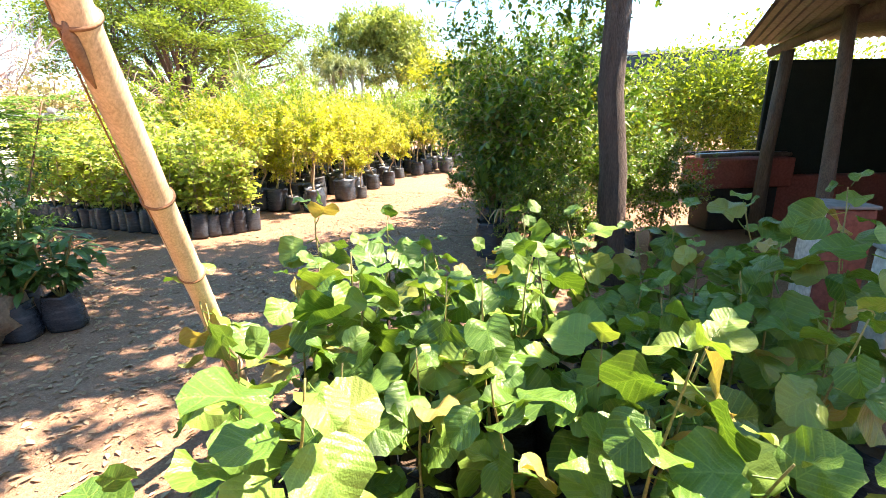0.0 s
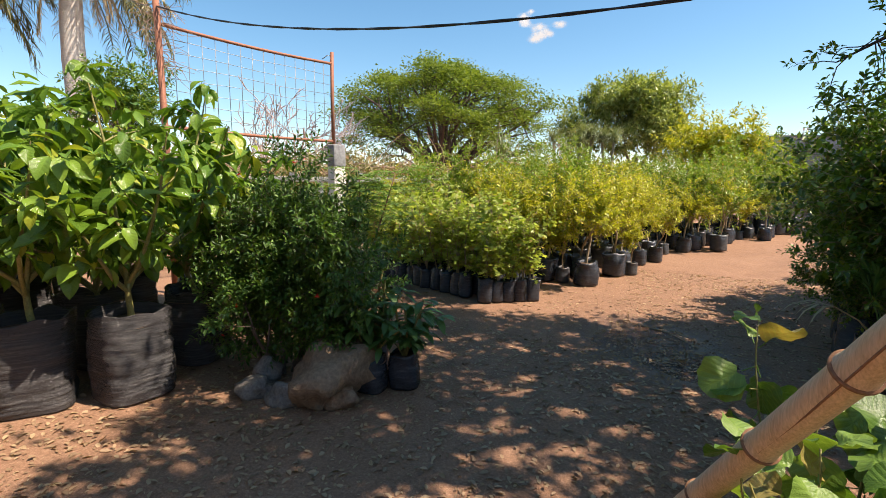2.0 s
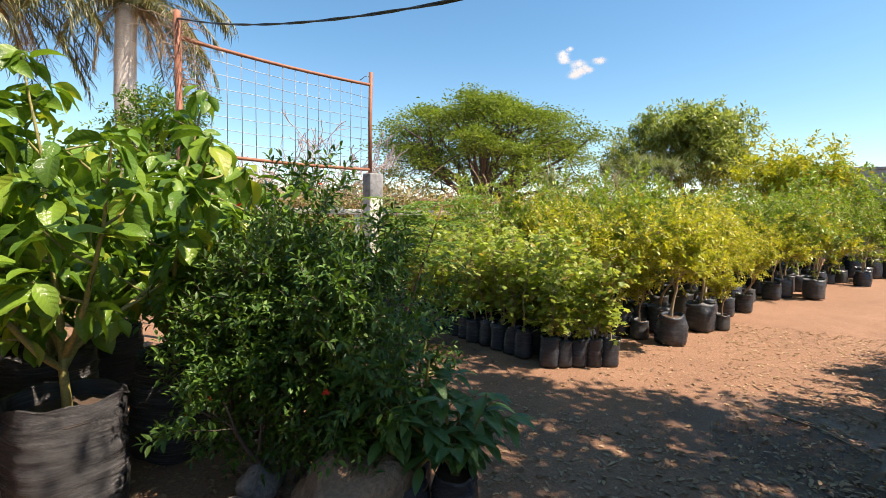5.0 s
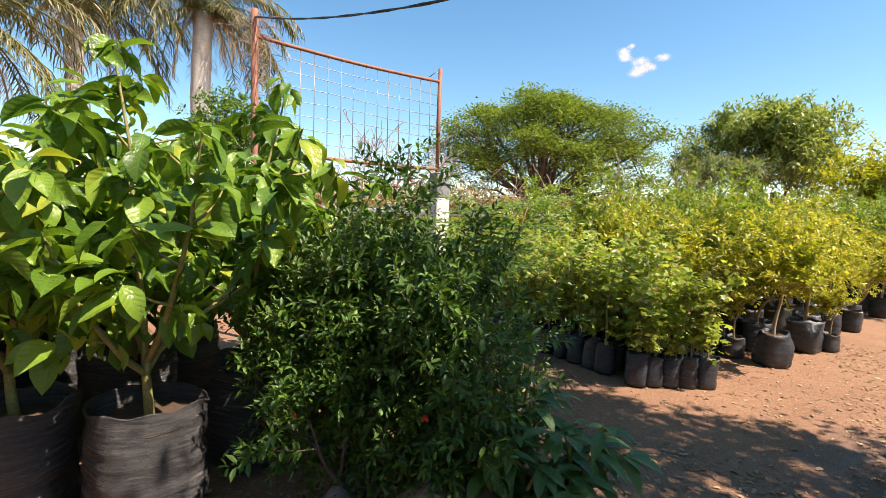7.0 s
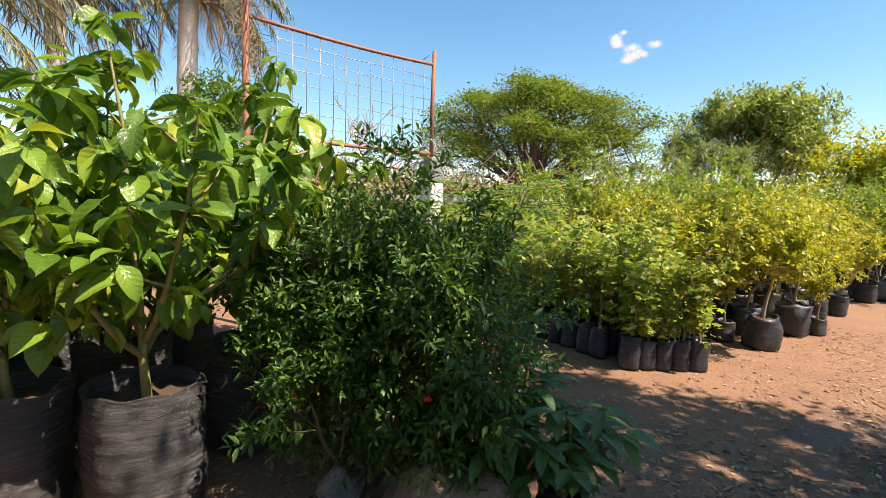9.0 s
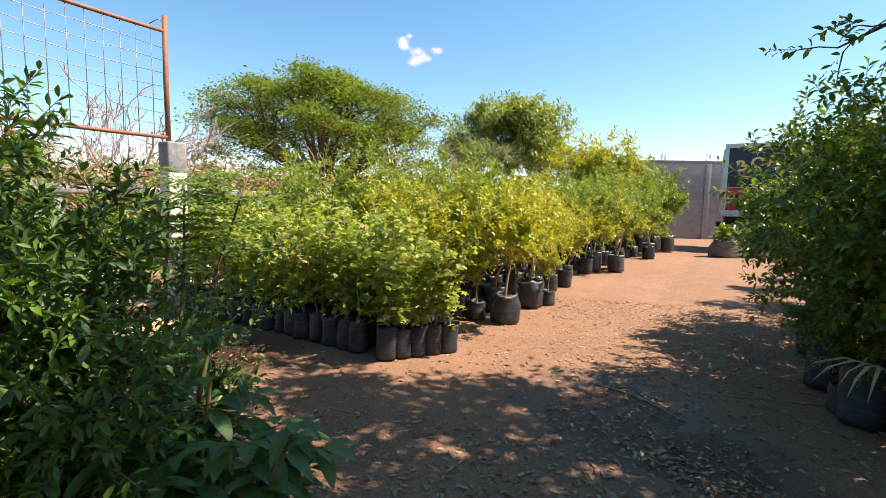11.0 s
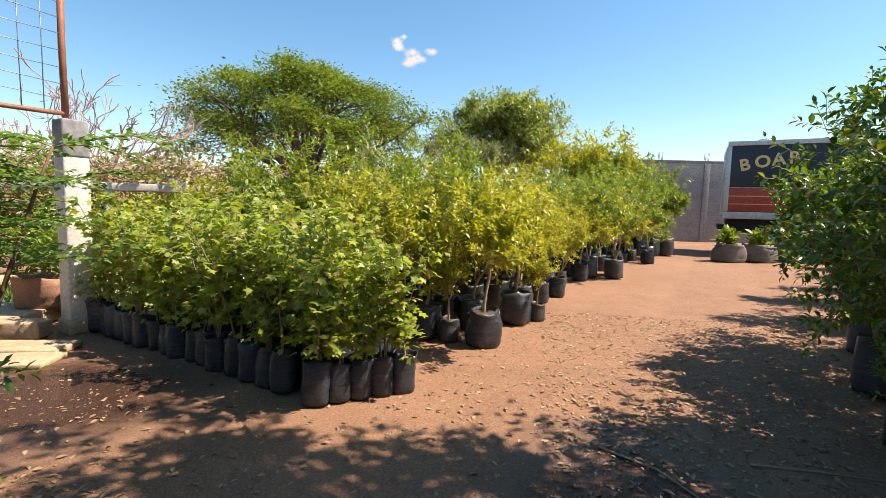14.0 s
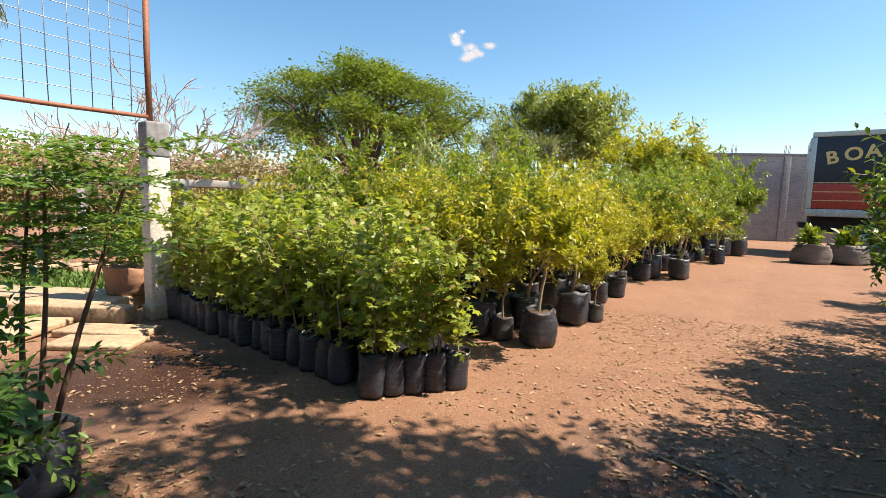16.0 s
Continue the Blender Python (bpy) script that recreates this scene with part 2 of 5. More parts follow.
TWIGS = surface("pinkish bare twigs", (0.33, 0.26, 0.25), (0.5, 0.42, 0.4), 5, 0.9, relief=0.3, distance=0.01)
RED_PETAL = foliage("red petals", (0.5, 0.02, 0.012), (0.65, 0.03, 0.02), (0.8, 0.07, 0.05), 0.3, 0.5)
PINK_PETAL = foliage("pink petals", (0.6, 0.05, 0.14), (0.75, 0.1, 0.25), (0.85, 0.3, 0.4), 0.3, 0.5)
LITTER = foliage("dry fallen leaves", (0.16, 0.095, 0.055), (0.3, 0.19, 0.11), (0.48, 0.34, 0.2), 0.15, 0.7)


def cloud_material():
    """Soft-edged vapour: see-through where the billows thin out."""
    m, n, l, p = material("self-lit cloud")
    co = n.new("ShaderNodeTexCoord")
    total = None
    for x, z, rx, rz in ((-26, 20, 17, 11), (-22, 9, 16, 9), (2, 0, 20, 13), (-4, -16, 19, 11), (16, -10, 16, 10), (36, 4, 18, 9), (-14, 29, 9, 6)):
        mp = n.new("ShaderNodeMapping")
        mp.inputs["Location"].default_value = (-x / rx, 0, -z / rz)
        mp.inputs["Scale"].default_value = (1 / rx, 0, 1 / rz)
        l.new(co.outputs["Object"], mp.inputs["Vector"])
        g = n.new("ShaderNodeTexGradient")
        g.gradient_type = "SPHERICAL"
        l.new(mp.outputs[0], g.inputs["Vector"])
        if total is None:
            total = g.outputs["Fac"]
        else:
            mx = n.new("ShaderNodeMath")
            mx.operation = "ADD"
            l.new(total, mx.inputs[0])
            l.new(g.outputs["Fac"], mx.inputs[1])
            total = mx.outputs[0]
    rag = n.new("ShaderNodeMath")
    rag.operation = "MULTIPLY"
    l.new(total, rag.inputs[0])
    l.new(ramp(n, l, tex(n, l, 0.085, 7, 0.7), ((0.3, (0.35, 0.35, 0.35)), (0.68, (1.5, 1.5, 1.5)))), rag.inputs[1])
    fade = n.new("ShaderNodeMapRange")
    fade.interpolation_type = "SMOOTHSTEP"
    fade.inputs["From Min"].default_value, fade.inputs["From Max"].default_value = 0.08, 0.95
    l.new(rag.outputs[0], fade.inputs["Value"])
    l.new(fade.outputs[0], p.inputs["Alpha"])
    p.inputs["Base Color"].default_value, p.inputs["Roughness"].default_value = (0.22, 0.22, 0.22, 1), 1.0
    # emission stands in for part of the sunlight on the cloud
    p.inputs["Emission Color"].default_value, p.inputs["Emission Strength"].default_value = (0.92, 0.96, 1.0, 1), 0.4
    return m


CLOUD = cloud_material()

# ---- mesh tools ----
rng = np.random.default_rng(7)


def mesh_object(name, verts, faces, mat, parent=None, label="", smooth=True):
    me = bpy.data.meshes.new(name)
    me.from_pydata([tuple(v) for v in np.asarray(verts).tolist()], [], [tuple(f) for f in faces])
    me.materials.append(mat)
    if smooth:
        me.shade_smooth()
    ob = new(name, me)
    if parent is not None:
        ob.parent = parent
    if label:
        ob["label"] = label
    return ob


def share(name, me, parent, m):
    ob = new(name, me)
    ob.parent = parent
    ob.matrix_basis = m
    return ob


def thing(name, m, label, category, group="", kind=""):
    ob = new(name)
    ob.matrix_basis = m
    return tagged(ob, label, category, group, kind)


def merge(pieces):
    verts, faces, base = [], [], 0
    for v, f in pieces:
        v = np.asarray(v, float)
        verts.append(v)
        faces += [tuple(i + base for i in q) for q in f]
        base += len(v)
    return (np.concatenate(verts) if verts else np.zeros((0, 3))), faces


def tube(points, radii, sides=7, cap=True):
    points = [Vector(p) for p in points]
    verts, faces = [], []
    side = None
    for i, p in enumerate(points):
        d = (points[min(i + 1, len(points) - 1)] - points[max(i - 1, 0)]).normalized()
        if side is None:
            side = d.orthogonal().normalized()
        side = (side - d * side.dot(d)).normalized()
        other = d.cross(side)
        r = radii[i] if hasattr(radii, "__len__") else radii
        for k in range(sides):
            a = 2 * math.pi * k / sides
            verts.append(tuple(p + (side * math.cos(a) + other * math.sin(a)) * r))
    for i in range(len(points) - 1):
        for k in range(sides):
            a, b = i * sides + k, i * sides + (k + 1) % sides
            faces.append((a, b, b + sides, a + sides))
    if cap:
        faces.append(tuple(range(sides))[::-1])
        faces.append(tuple(range((len(points) - 1) * sides, len(points) * sides)))
    return np.array(verts), faces


def box(x0, y0, z0, x1, y1, z1, bev=0.01):
    bm = bmesh.new()
    bmesh.ops.create_cube(bm, size=1)
    for v in bm.verts:
        v.co = Vector(((x0 + x1) / 2 + v.co.x * (x1 - x0), (y0 + y1) / 2 + v.co.y * (y1 - y0), (z0 + z1) / 2 + v.co.z * (z1 - z0)))
    if bev > 0:
        bmesh.ops.bevel(bm, geom=bm.edges[:], offset=bev, segments=2, affect="EDGES", profile=0.6)
    bm.verts.index_update()
    v = np.array([tuple(q.co) for q in bm.verts])
    f = [tuple(q.index for q in face.verts) for face in bm.faces]
    bm.free()
    return v, f


def stone(rx, ry, rz, seed, rough=0.25, cuts=3):
    bm = bmesh.new()
    bmesh.ops.create_icosphere(bm, subdivisions=cuts, radius=1)
    for v in bm.verts:
        n1 = noise.noise(v.co * 1.3 + Vector((seed * 7.1, 3.3, seed)))
        n2 = noise.noise(v.co * 3.5 + Vector((seed, seed * 2.7, 1)))
        k = 1 + rough * n1 * 1.6 + rough * 0.45 * n2
        v.co = Vector((v.co.x * rx * k, v.co.y * ry * k, max(v.co.z * k, -0.55) * rz))
    low = min(v.co.z for v in bm.verts)
    v = np.array([(q.co.x, q.co.y, q.co.z - low) for q in bm.verts])
    f = [tuple(q.index for q in face.verts) for face in bm.faces]
    bm.free()
    return v, f


# leaf blades: length along x, width along y, folded along the midrib
def blade(kind):
    if kind == "small":
        v = [(0, 0, 0), (0.45, 0.5, 0.10), (1, 0, -0.05), (0.45, -0.5, 0.10)]
        f = [(0, 2, 1), (0, 3, 2)]
    elif kind == "oval":
        v = [(0, 0, 0), (0.22, 0.36, 0.07), (0.6, 0.46, 0.07), (1, 0, -0.12), (0.6, -0.46, 0.07), (0.22, -0.36, 0.07), (0.5, 0, -0.01)]
        f = [(0, 6, 1), (1, 6, 2), (2, 6, 3), (3, 6, 4), (4, 6, 5), (5, 6, 0)]
    elif kind == "star":
        rim = []
        for k in range(9):
            a = -2.3 + 4.6 * k / 8
            r = 0.62 if k % 2 == 0 else 0.33
            rim.append((0.45 + r * math.cos(a), r * math.sin(a) * 0.95, 0.08 * (k % 2) - 0.04 * r))
        v = [(0.4, 0, 0), (0.05, 0, 0)] + rim
        f = [(0, 2 + k, 3 + k) for k in range(8)] + [(0, 1, 2), (0, 10, 1)]
    elif kind == "strap":
        v = [(0, 0.5, 0), (0, -0.5, 0), (0.4, 0.42, 0.12), (0.4, -0.42, 0.12), (0.75, 0.25, 0.02), (0.75, -0.25, 0.02), (1, 0, -0.22)]
        f = [(0, 1, 3, 2), (2, 3, 5, 4), (4, 5, 6)]
    return np.array(v, float), f


def leaves(kind, pos, way, size, width, roll=0.6, gen=rng):
    """Blades at pos (n,3), pointing along way (n,3); size (n), width ratio; joined as arrays."""
    bv, bf = blade(kind)
    n = len(pos)
    way = way / np.maximum(np.linalg.norm(way, axis=1, keepdims=True), 1e-6)
    up = np.tile((0.0, 0.0, 1.0), (n, 1)) + gen.normal(0, roll, (n, 3))
    side = np.cross(up, way)
    side /= np.maximum(np.linalg.norm(side, axis=1, keepdims=True), 1e-6)
    top = np.cross(way, side)
    s = np.asarray(size).reshape(n, 1, 1)
    v = pos[:, None] + s * (bv[None, :, :1] * way[:, None] + bv[None, :, 1:2] * width * side[:, None] + bv[None, :, 2:] * top[:, None])
    m = len(bv)
    faces = [tuple(i + k * m for i in f) for k in range(n) for f in bf]
    return v.reshape(-1, 3), faces


def wander(start, way, length, steps, bend, gen, lift=0.0):
    p, d = Vector(start), Vector(way).normalized()
    pts = [p.copy()]
    for _ in range(steps):
        d = (d + Vector(gen.normal(0, bend, 3)) + Vector((0, 0, lift))).normalized()
        p = p + d * (length / steps)
        pts.append(p.copy())
    return pts


def branching(start, way, length, radius, levels, gen, forks=(2, 4), spread=0.7, shrink=0.68, bend=0.12, lift=0.04, steps=4, sides=6, split=False, least=0.0):
    """Limbs of a tree: the pieces of tube, and the twig points with their directions."""
    pieces, tips = [], []

    def grow(p, d, ln, r, level):
        pts = wander(p, d, ln, steps, bend, gen, lift)
        radii = [max(least, r * (1 - 0.45 * i / steps)) for i in range(steps + 1)]
        pieces.append(tube(pts, radii, sides if level > 1 else 4, cap=False))
        end = (pts[-1] - pts[-2]).normalized()
        if level <= 1:
            for q in pts[1:]:
                tips.append((tuple(q), tuple(end)))
        if level <= 0:
            return
        for _ in range(gen.integers(forks[0], forks[1] + 1)):
            k = gen.integers(max(1, steps - 2), steps + 1)
            side = Vector(gen.normal(0, 1, 3))
            side = (side - end * side.dot(end)).normalized()
            grow(pts[k], (end + side * gen.uniform(0.5, 1.2) * spread).normalized(), ln * shrink * gen.uniform(0.8, 1.15), radii[k] * 0.66, level - 1)

    grow(start, way, length, radius, levels)
    return (pieces if split else merge(pieces)), tips


def clothe(tips, per, kind, size, width, scatter, gen, droop=0.0, outward=0.6, roll=0.7):
    n = len(tips) * per
    base = np.repeat(np.array([t[0] for t in tips]), per, axis=0)
    end = np.repeat(np.array([t[1] for t in tips]), per, axis=0)
    off = gen.normal(0, 1, (n, 3))
    pos = base + off * scatter * gen.uniform(0.2, 1, (n, 1))
    way = end * 0.5 + off * outward + gen.normal(0, 0.5, (n, 3)) + np.array((0, 0, -droop))
    return leaves(kind, pos, way, size * gen.uniform(0.6, 1.25, n), width, roll, gen)


def puff(centre, radii, count, kind, size, width, gen, shell=0.55, droop=0.2, lumps=9):
    """Leaves filling an uneven crown made of many lumps."""
    c, r = np.array(centre, float), np.array(radii, float)
    d = gen.normal(0, 1, (lumps, 3))
    d /= np.linalg.norm(d, axis=1, keepdims=True)
    mid = c + d * r * gen.uniform(0.35, 0.8, (lumps, 1))
    own = gen.integers(0, lumps, count)
    q = gen.normal(0, 1, (count, 3))
    q /= np.linalg.norm(q, axis=1, keepdims=True)
    lump_r = r * gen.uniform(0.28, 0.5, (lumps, 1))[own]
    pos = mid[own] + q * lump_r * gen.uniform(shell, 1.05, (count, 1))
    way = q + gen.normal(0, 0.6, (count, 3)) + np.array((0, 0, -droop))
    return leaves(kind, pos, way, size * gen.uniform(0.6, 1.25, count), width, 0.7, gen)


def lump_points(centre, radii, count, gen, lumps=30, size=(0.2, 0.36), shell=0.6):
    """Points near the skins of many small lumps that fill a crown, with the way out of each lump."""
    c, r = np.array(centre, float), np.array(radii, float)
    d = gen.normal(0, 1, (lumps, 3))
    d /= np.linalg.norm(d, axis=1, keepdims=True)
    mid = c + d * r * gen.uniform(0.25, 0.85, (lumps, 1))
    own = gen.integers(0, lumps, count)
    q = gen.normal(0, 1, (count, 3))
    q /= np.linalg.norm(q, axis=1, keepdims=True)
    pos = mid[own] + q * (r * gen.uniform(*size, (lumps, 1)))[own] * gen.uniform(shell, 1.0, (count, 1))
    return pos, q + (pos - c) / r * 0.7


def sprays(pos, way, length, per, kind, size, width, gen, rise=0.25, roll=0.3, twig=0.0):
    """Short twigs from pos along way, each with leaves set round it and a tuft at its tip."""
    n = len(pos)
    way = way + gen.normal(0, 0.3, (n, 3)) + np.array((0, 0, rise))
    way = way / np.maximum(np.linalg.norm(way, axis=1, keepdims=True), 1e-6)
    a = np.cross(way, gen.normal(0, 1, (n, 3)))
    a /= np.maximum(np.linalg.norm(a, axis=1, keepdims=True), 1e-6)
    b = np.cross(way, a)
    ln = length * gen.uniform(0.6, 1.3, (n, 1))
    spots, ways, sizes = [], [], []
    for k in range(per):
        t = 0.15 + 0.85 * k / max(1, per - 1)
        ang = k * 2.4 + gen.uniform(0, 0.8, (n, 1))
        out = a * np.cos(ang) + b * np.sin(ang)
        spots.append(pos + way * ln * t + out * 0.004)
        ways.append(way * (0.35 + 0.9 * t * t) + out + gen.normal(0, 0.15, (n, 3)))
        sizes.append(size * gen.uniform(0.7, 1.2, n) * (1.0 - 0.35 * t * t))
    lv = leaves(kind, np.concatenate(spots), np.concatenate(ways), np.concatenate(sizes), width, roll, gen)
    if not twig:
        return lv
    # three-sided twig under each spray
    tip = pos + way * ln
    ring = [a, -0.5 * a + 0.87 * b, -0.5 * a - 0.87 * b]
    v = np.stack([pos + q * twig for q in ring] + [tip + q * twig * 0.5 for q in ring], 1).reshape(-1, 3)
    f = [(6 * i + k, 6 * i + (k + 1) % 3, 6 * i + 3 + (k + 1) % 3, 6 * i + 3 + k) for i in range(n) for k in range(3)]
    return lv, (v, f)


def tip_arrays(tips):
    return np.array([t[0] for t in tips]), np.array([t[1] for t in tips])


def bag_mesh(r, h, seed, taper=0.06, segs=20, rings=11, ripple=0.0, soft=1.0):
    """A filled plastic sack: bulging, creased, with a ragged turned rim."""
    verts, faces = [], []
    for i in range(rings):
        t = i / (rings - 1)
        for k in range(segs):
            a = 2 * math.pi * k / segs
            crease = 0.035 * noise.noise(Vector((math.cos(a) * 1.4, math.sin(a) * 1.4, t * 11 + seed * 5)))
            sag = 0.06 * noise.noise(Vector((math.cos(a), math.sin(a), t * 1.5 + seed * 3)))
            wave = ripple * math.sin(t * 120 + 7 * noise.noise(Vector((math.cos(a) * 1.2, math.sin(a) * 1.2, t * 2 + seed)))) * max(0.0, 0.3 + noise.noise(Vector((math.cos(a) * 0.9, math.sin(a) * 0.9, t * 2.5 + seed * 2))))
            square = 0.07 * math.cos(4 * (a - seed * 1.7)) * (0.4 + 0.6 * (1 - t))
            pinch = 0.16 * max(0.0, t - 0.72) / 0.28 * math.cos(2 * (a - seed * 2.3)) * soft
            rr = r * (0.96 + wave - square - pinch + 0.045 * math.sin(math.pi * min(1, t * 1.15)) - taper * 0.6 * t + crease * 1.6 + sag * 1.4)
            if i == 0:
                rr *= 0.97
            z = h * t
            if i >= rings - 2:
                z += 0.12 * h * noise.noise(Vector((math.cos(a) * 1.5, math.sin(a) * 1.5, seed * 9)))
            tip = 0.1 * r * t * soft
            verts.append((rr * math.cos(a) + tip * math.cos(seed * 3.1), rr * math.sin(a) + tip * math.sin(seed * 3.1), max(z, 0)))
    for i in range(rings - 1):
        for k in range(segs):
            a, b = i * segs + k, i * segs + (k + 1) % segs
            faces.append((a, b, b + segs, a + segs))
    faces.append(tuple(range(segs))[::-1])
    # inner lip
    top = (rings - 1) * segs
    for k in range(segs):
        x, y, z = verts[top + k]
        verts.append((x * 0.955, y * 0.955, z - 0.004))
    for k in range(segs):
        x, y, z = verts[top + k]
        verts.append((x * 0.93, y * 0.93, h * 0.8))
    for j in (1, 2):
        for k in range(segs):
            a, b = top + (j - 1) * segs + k, top + (j - 1) * segs + (k + 1) % segs
            faces.append((a, b, b + segs, a + segs))
    return np.array(verts), faces


def soil_mesh(r, z, seed, segs=18):
    verts = [(0, 0, z + 0.1 * r)]
    faces = []
    for j, q in enumerate((0.5, 0.93)):
        for k in range(segs):
            a = 2 * math.pi * k / segs
            verts.append((r * q * math.cos(a), r * q * math.sin(a), z + 0.06 * r * (1 - j) + 0.08 * r * noise.noise(Vector((math.cos(a) * 2, math.sin(a) * 2 + j, seed * 4.0)))))
    for k in range(segs):
        k2 = (k + 1) % segs
        faces.append((0, 1 + k, 1 + k2))
        faces.append((1 + k, 1 + segs + k, 1 + segs + k2, 1 + k2))
    return np.array(verts), faces


def potted(name, r, h, seed, bag_mat, stems, crown, crown_mat, stem_mat, label, category="potted plant", group=""):
    """A plant in a plastic grow bag: bag, soil, stem, crown. stems and crown are mesh arrays over the soil."""
    ob = thing(name, Matrix(), label, category, group)
    mesh_object("grow_bag", *bag_mesh(r, h, seed), bag_mat, ob, "black plastic grow bag")
    mesh_object("soil", *soil_mesh(r * 0.97, h * 0.86, seed), POT_SOIL, ob)
    if isinstance(stems, list):
        mesh_object("stem", *stems[0], stem_mat, ob)
        for q in stems[1:]:
            mesh_object("branch", *q, stem_mat, ob)
    else:
        mesh_object("stem", *stems, stem_mat, ob)
    mesh_object("foliage", *crown, crown_mat, ob)
    return ob


def stand(x, y, turn=0.0, size=1.0, z=0.0):
    return pose(x, y, z, 0, 0, turn) @ Matrix.Diagonal((size, size, size, 1))


# ---- ground ----


def ground_height(x, y):
    n = noise.noise(Vector((x * 0.35, y * 0.35, 0))) * 0.03 + noise.noise(Vector((x * 1.7, y * 1.7, 2))) * 0.012
    rut = 0.0
    for off in (-0.75, 0.75):
        line = -0.2 + (y - 6) * 0.36 + off
        rut -= 0.02 * math.exp(-((x - line) / 0.22) ** 2)
    return (n + rut) * (0.35 if math.hypot(x, y) > 40 else 1.0) - 0.012


def make_ground():
    near = np.concatenate([np.linspace(-12, 12, 200)])
    xs = np.concatenate([[-1500, -400, -120, -60, -35, -20], near, [20, 35, 60, 120, 400, 1500]])
    ys = np.concatenate([[-1500, -400, -100, -40, -15, -6], np.linspace(-3, 22, 210), [30, 45, 70, 120, 400, 1500]])
    verts = [(x, y, ground_height(x, y)) for y in ys for x in xs]
    w = len(xs)
    faces = [(j * w + i, j * w + i + 1, (j + 1) * w + i + 1, (j + 1) * w + i) for j in range(len(ys) - 1) for i in range(w - 1)]
    ob = mesh_object("ground", verts, faces, SOIL)
    tagged(ob, "red-brown bare earth yard with damp patches and tyre ruts", "ground", kind="structure")


make_ground()

# ---- walls, fence and far setting ----


def wall_back():
    ob = thing("wall_back", pose(0.0, 26.0, 0, 0, 0, 10), "high grey concrete block wall with a darker upper band", "wall", kind="structure")
    mesh_object("wall_panel", *box(2.4, 0, 0, 30, 0.2, 3.75, 0.01), CONCRETE, ob)
    mesh_object("coping", *box(2.4, -0.03, 3.75, 30, 0.23, 3.88, 0.015), CONCRETE, ob)
    for x in (2.6, 6.6, 11, 16):
        mesh_object("pier", *box(x - 0.14, -0.06, 0, x + 0.14, -0.003, 3.74, 0.01), CONCRETE, ob)
    for z in (0.62, 1.24, 1.86, 2.48, 3.1):
        mesh_object("mortar_course", *box(2.76, -0.012, z - 0.012, 29.9, -0.004, z + 0.012, 0.002), SLAB_GREY, ob)
    for x in (4.4, 6.6, 11):
        bars = [tube([(x + dx, 0.1 + dy, 3.85), (x + dx + 0.02, 0.1 + dy, 4.25)], 0.012, 5) for dx in (-0.08, 0.08) for dy in (-0.05, 0.05)]
        mesh_object("rebar", *merge(bars), RUST, ob)


def wall_front():
    # added out of view: blocks low sky so the shaded ground stays dark
    ob = thing("wall_front", pose(-2.0, -4.2, 0, 0, 0, -4), "plain high unseen wall added behind the camera to hold back skylight", "wall", kind="structure")
    mesh_object("wall_panel", *box(-13, -0.2, 0, 12, 0, 5.2, 0.01), CONCRETE, ob)
    mesh_object("coping", *box(-13, -0.24, 5.2, 12, 0.04, 5.32, 0.015), CONCRETE, ob)


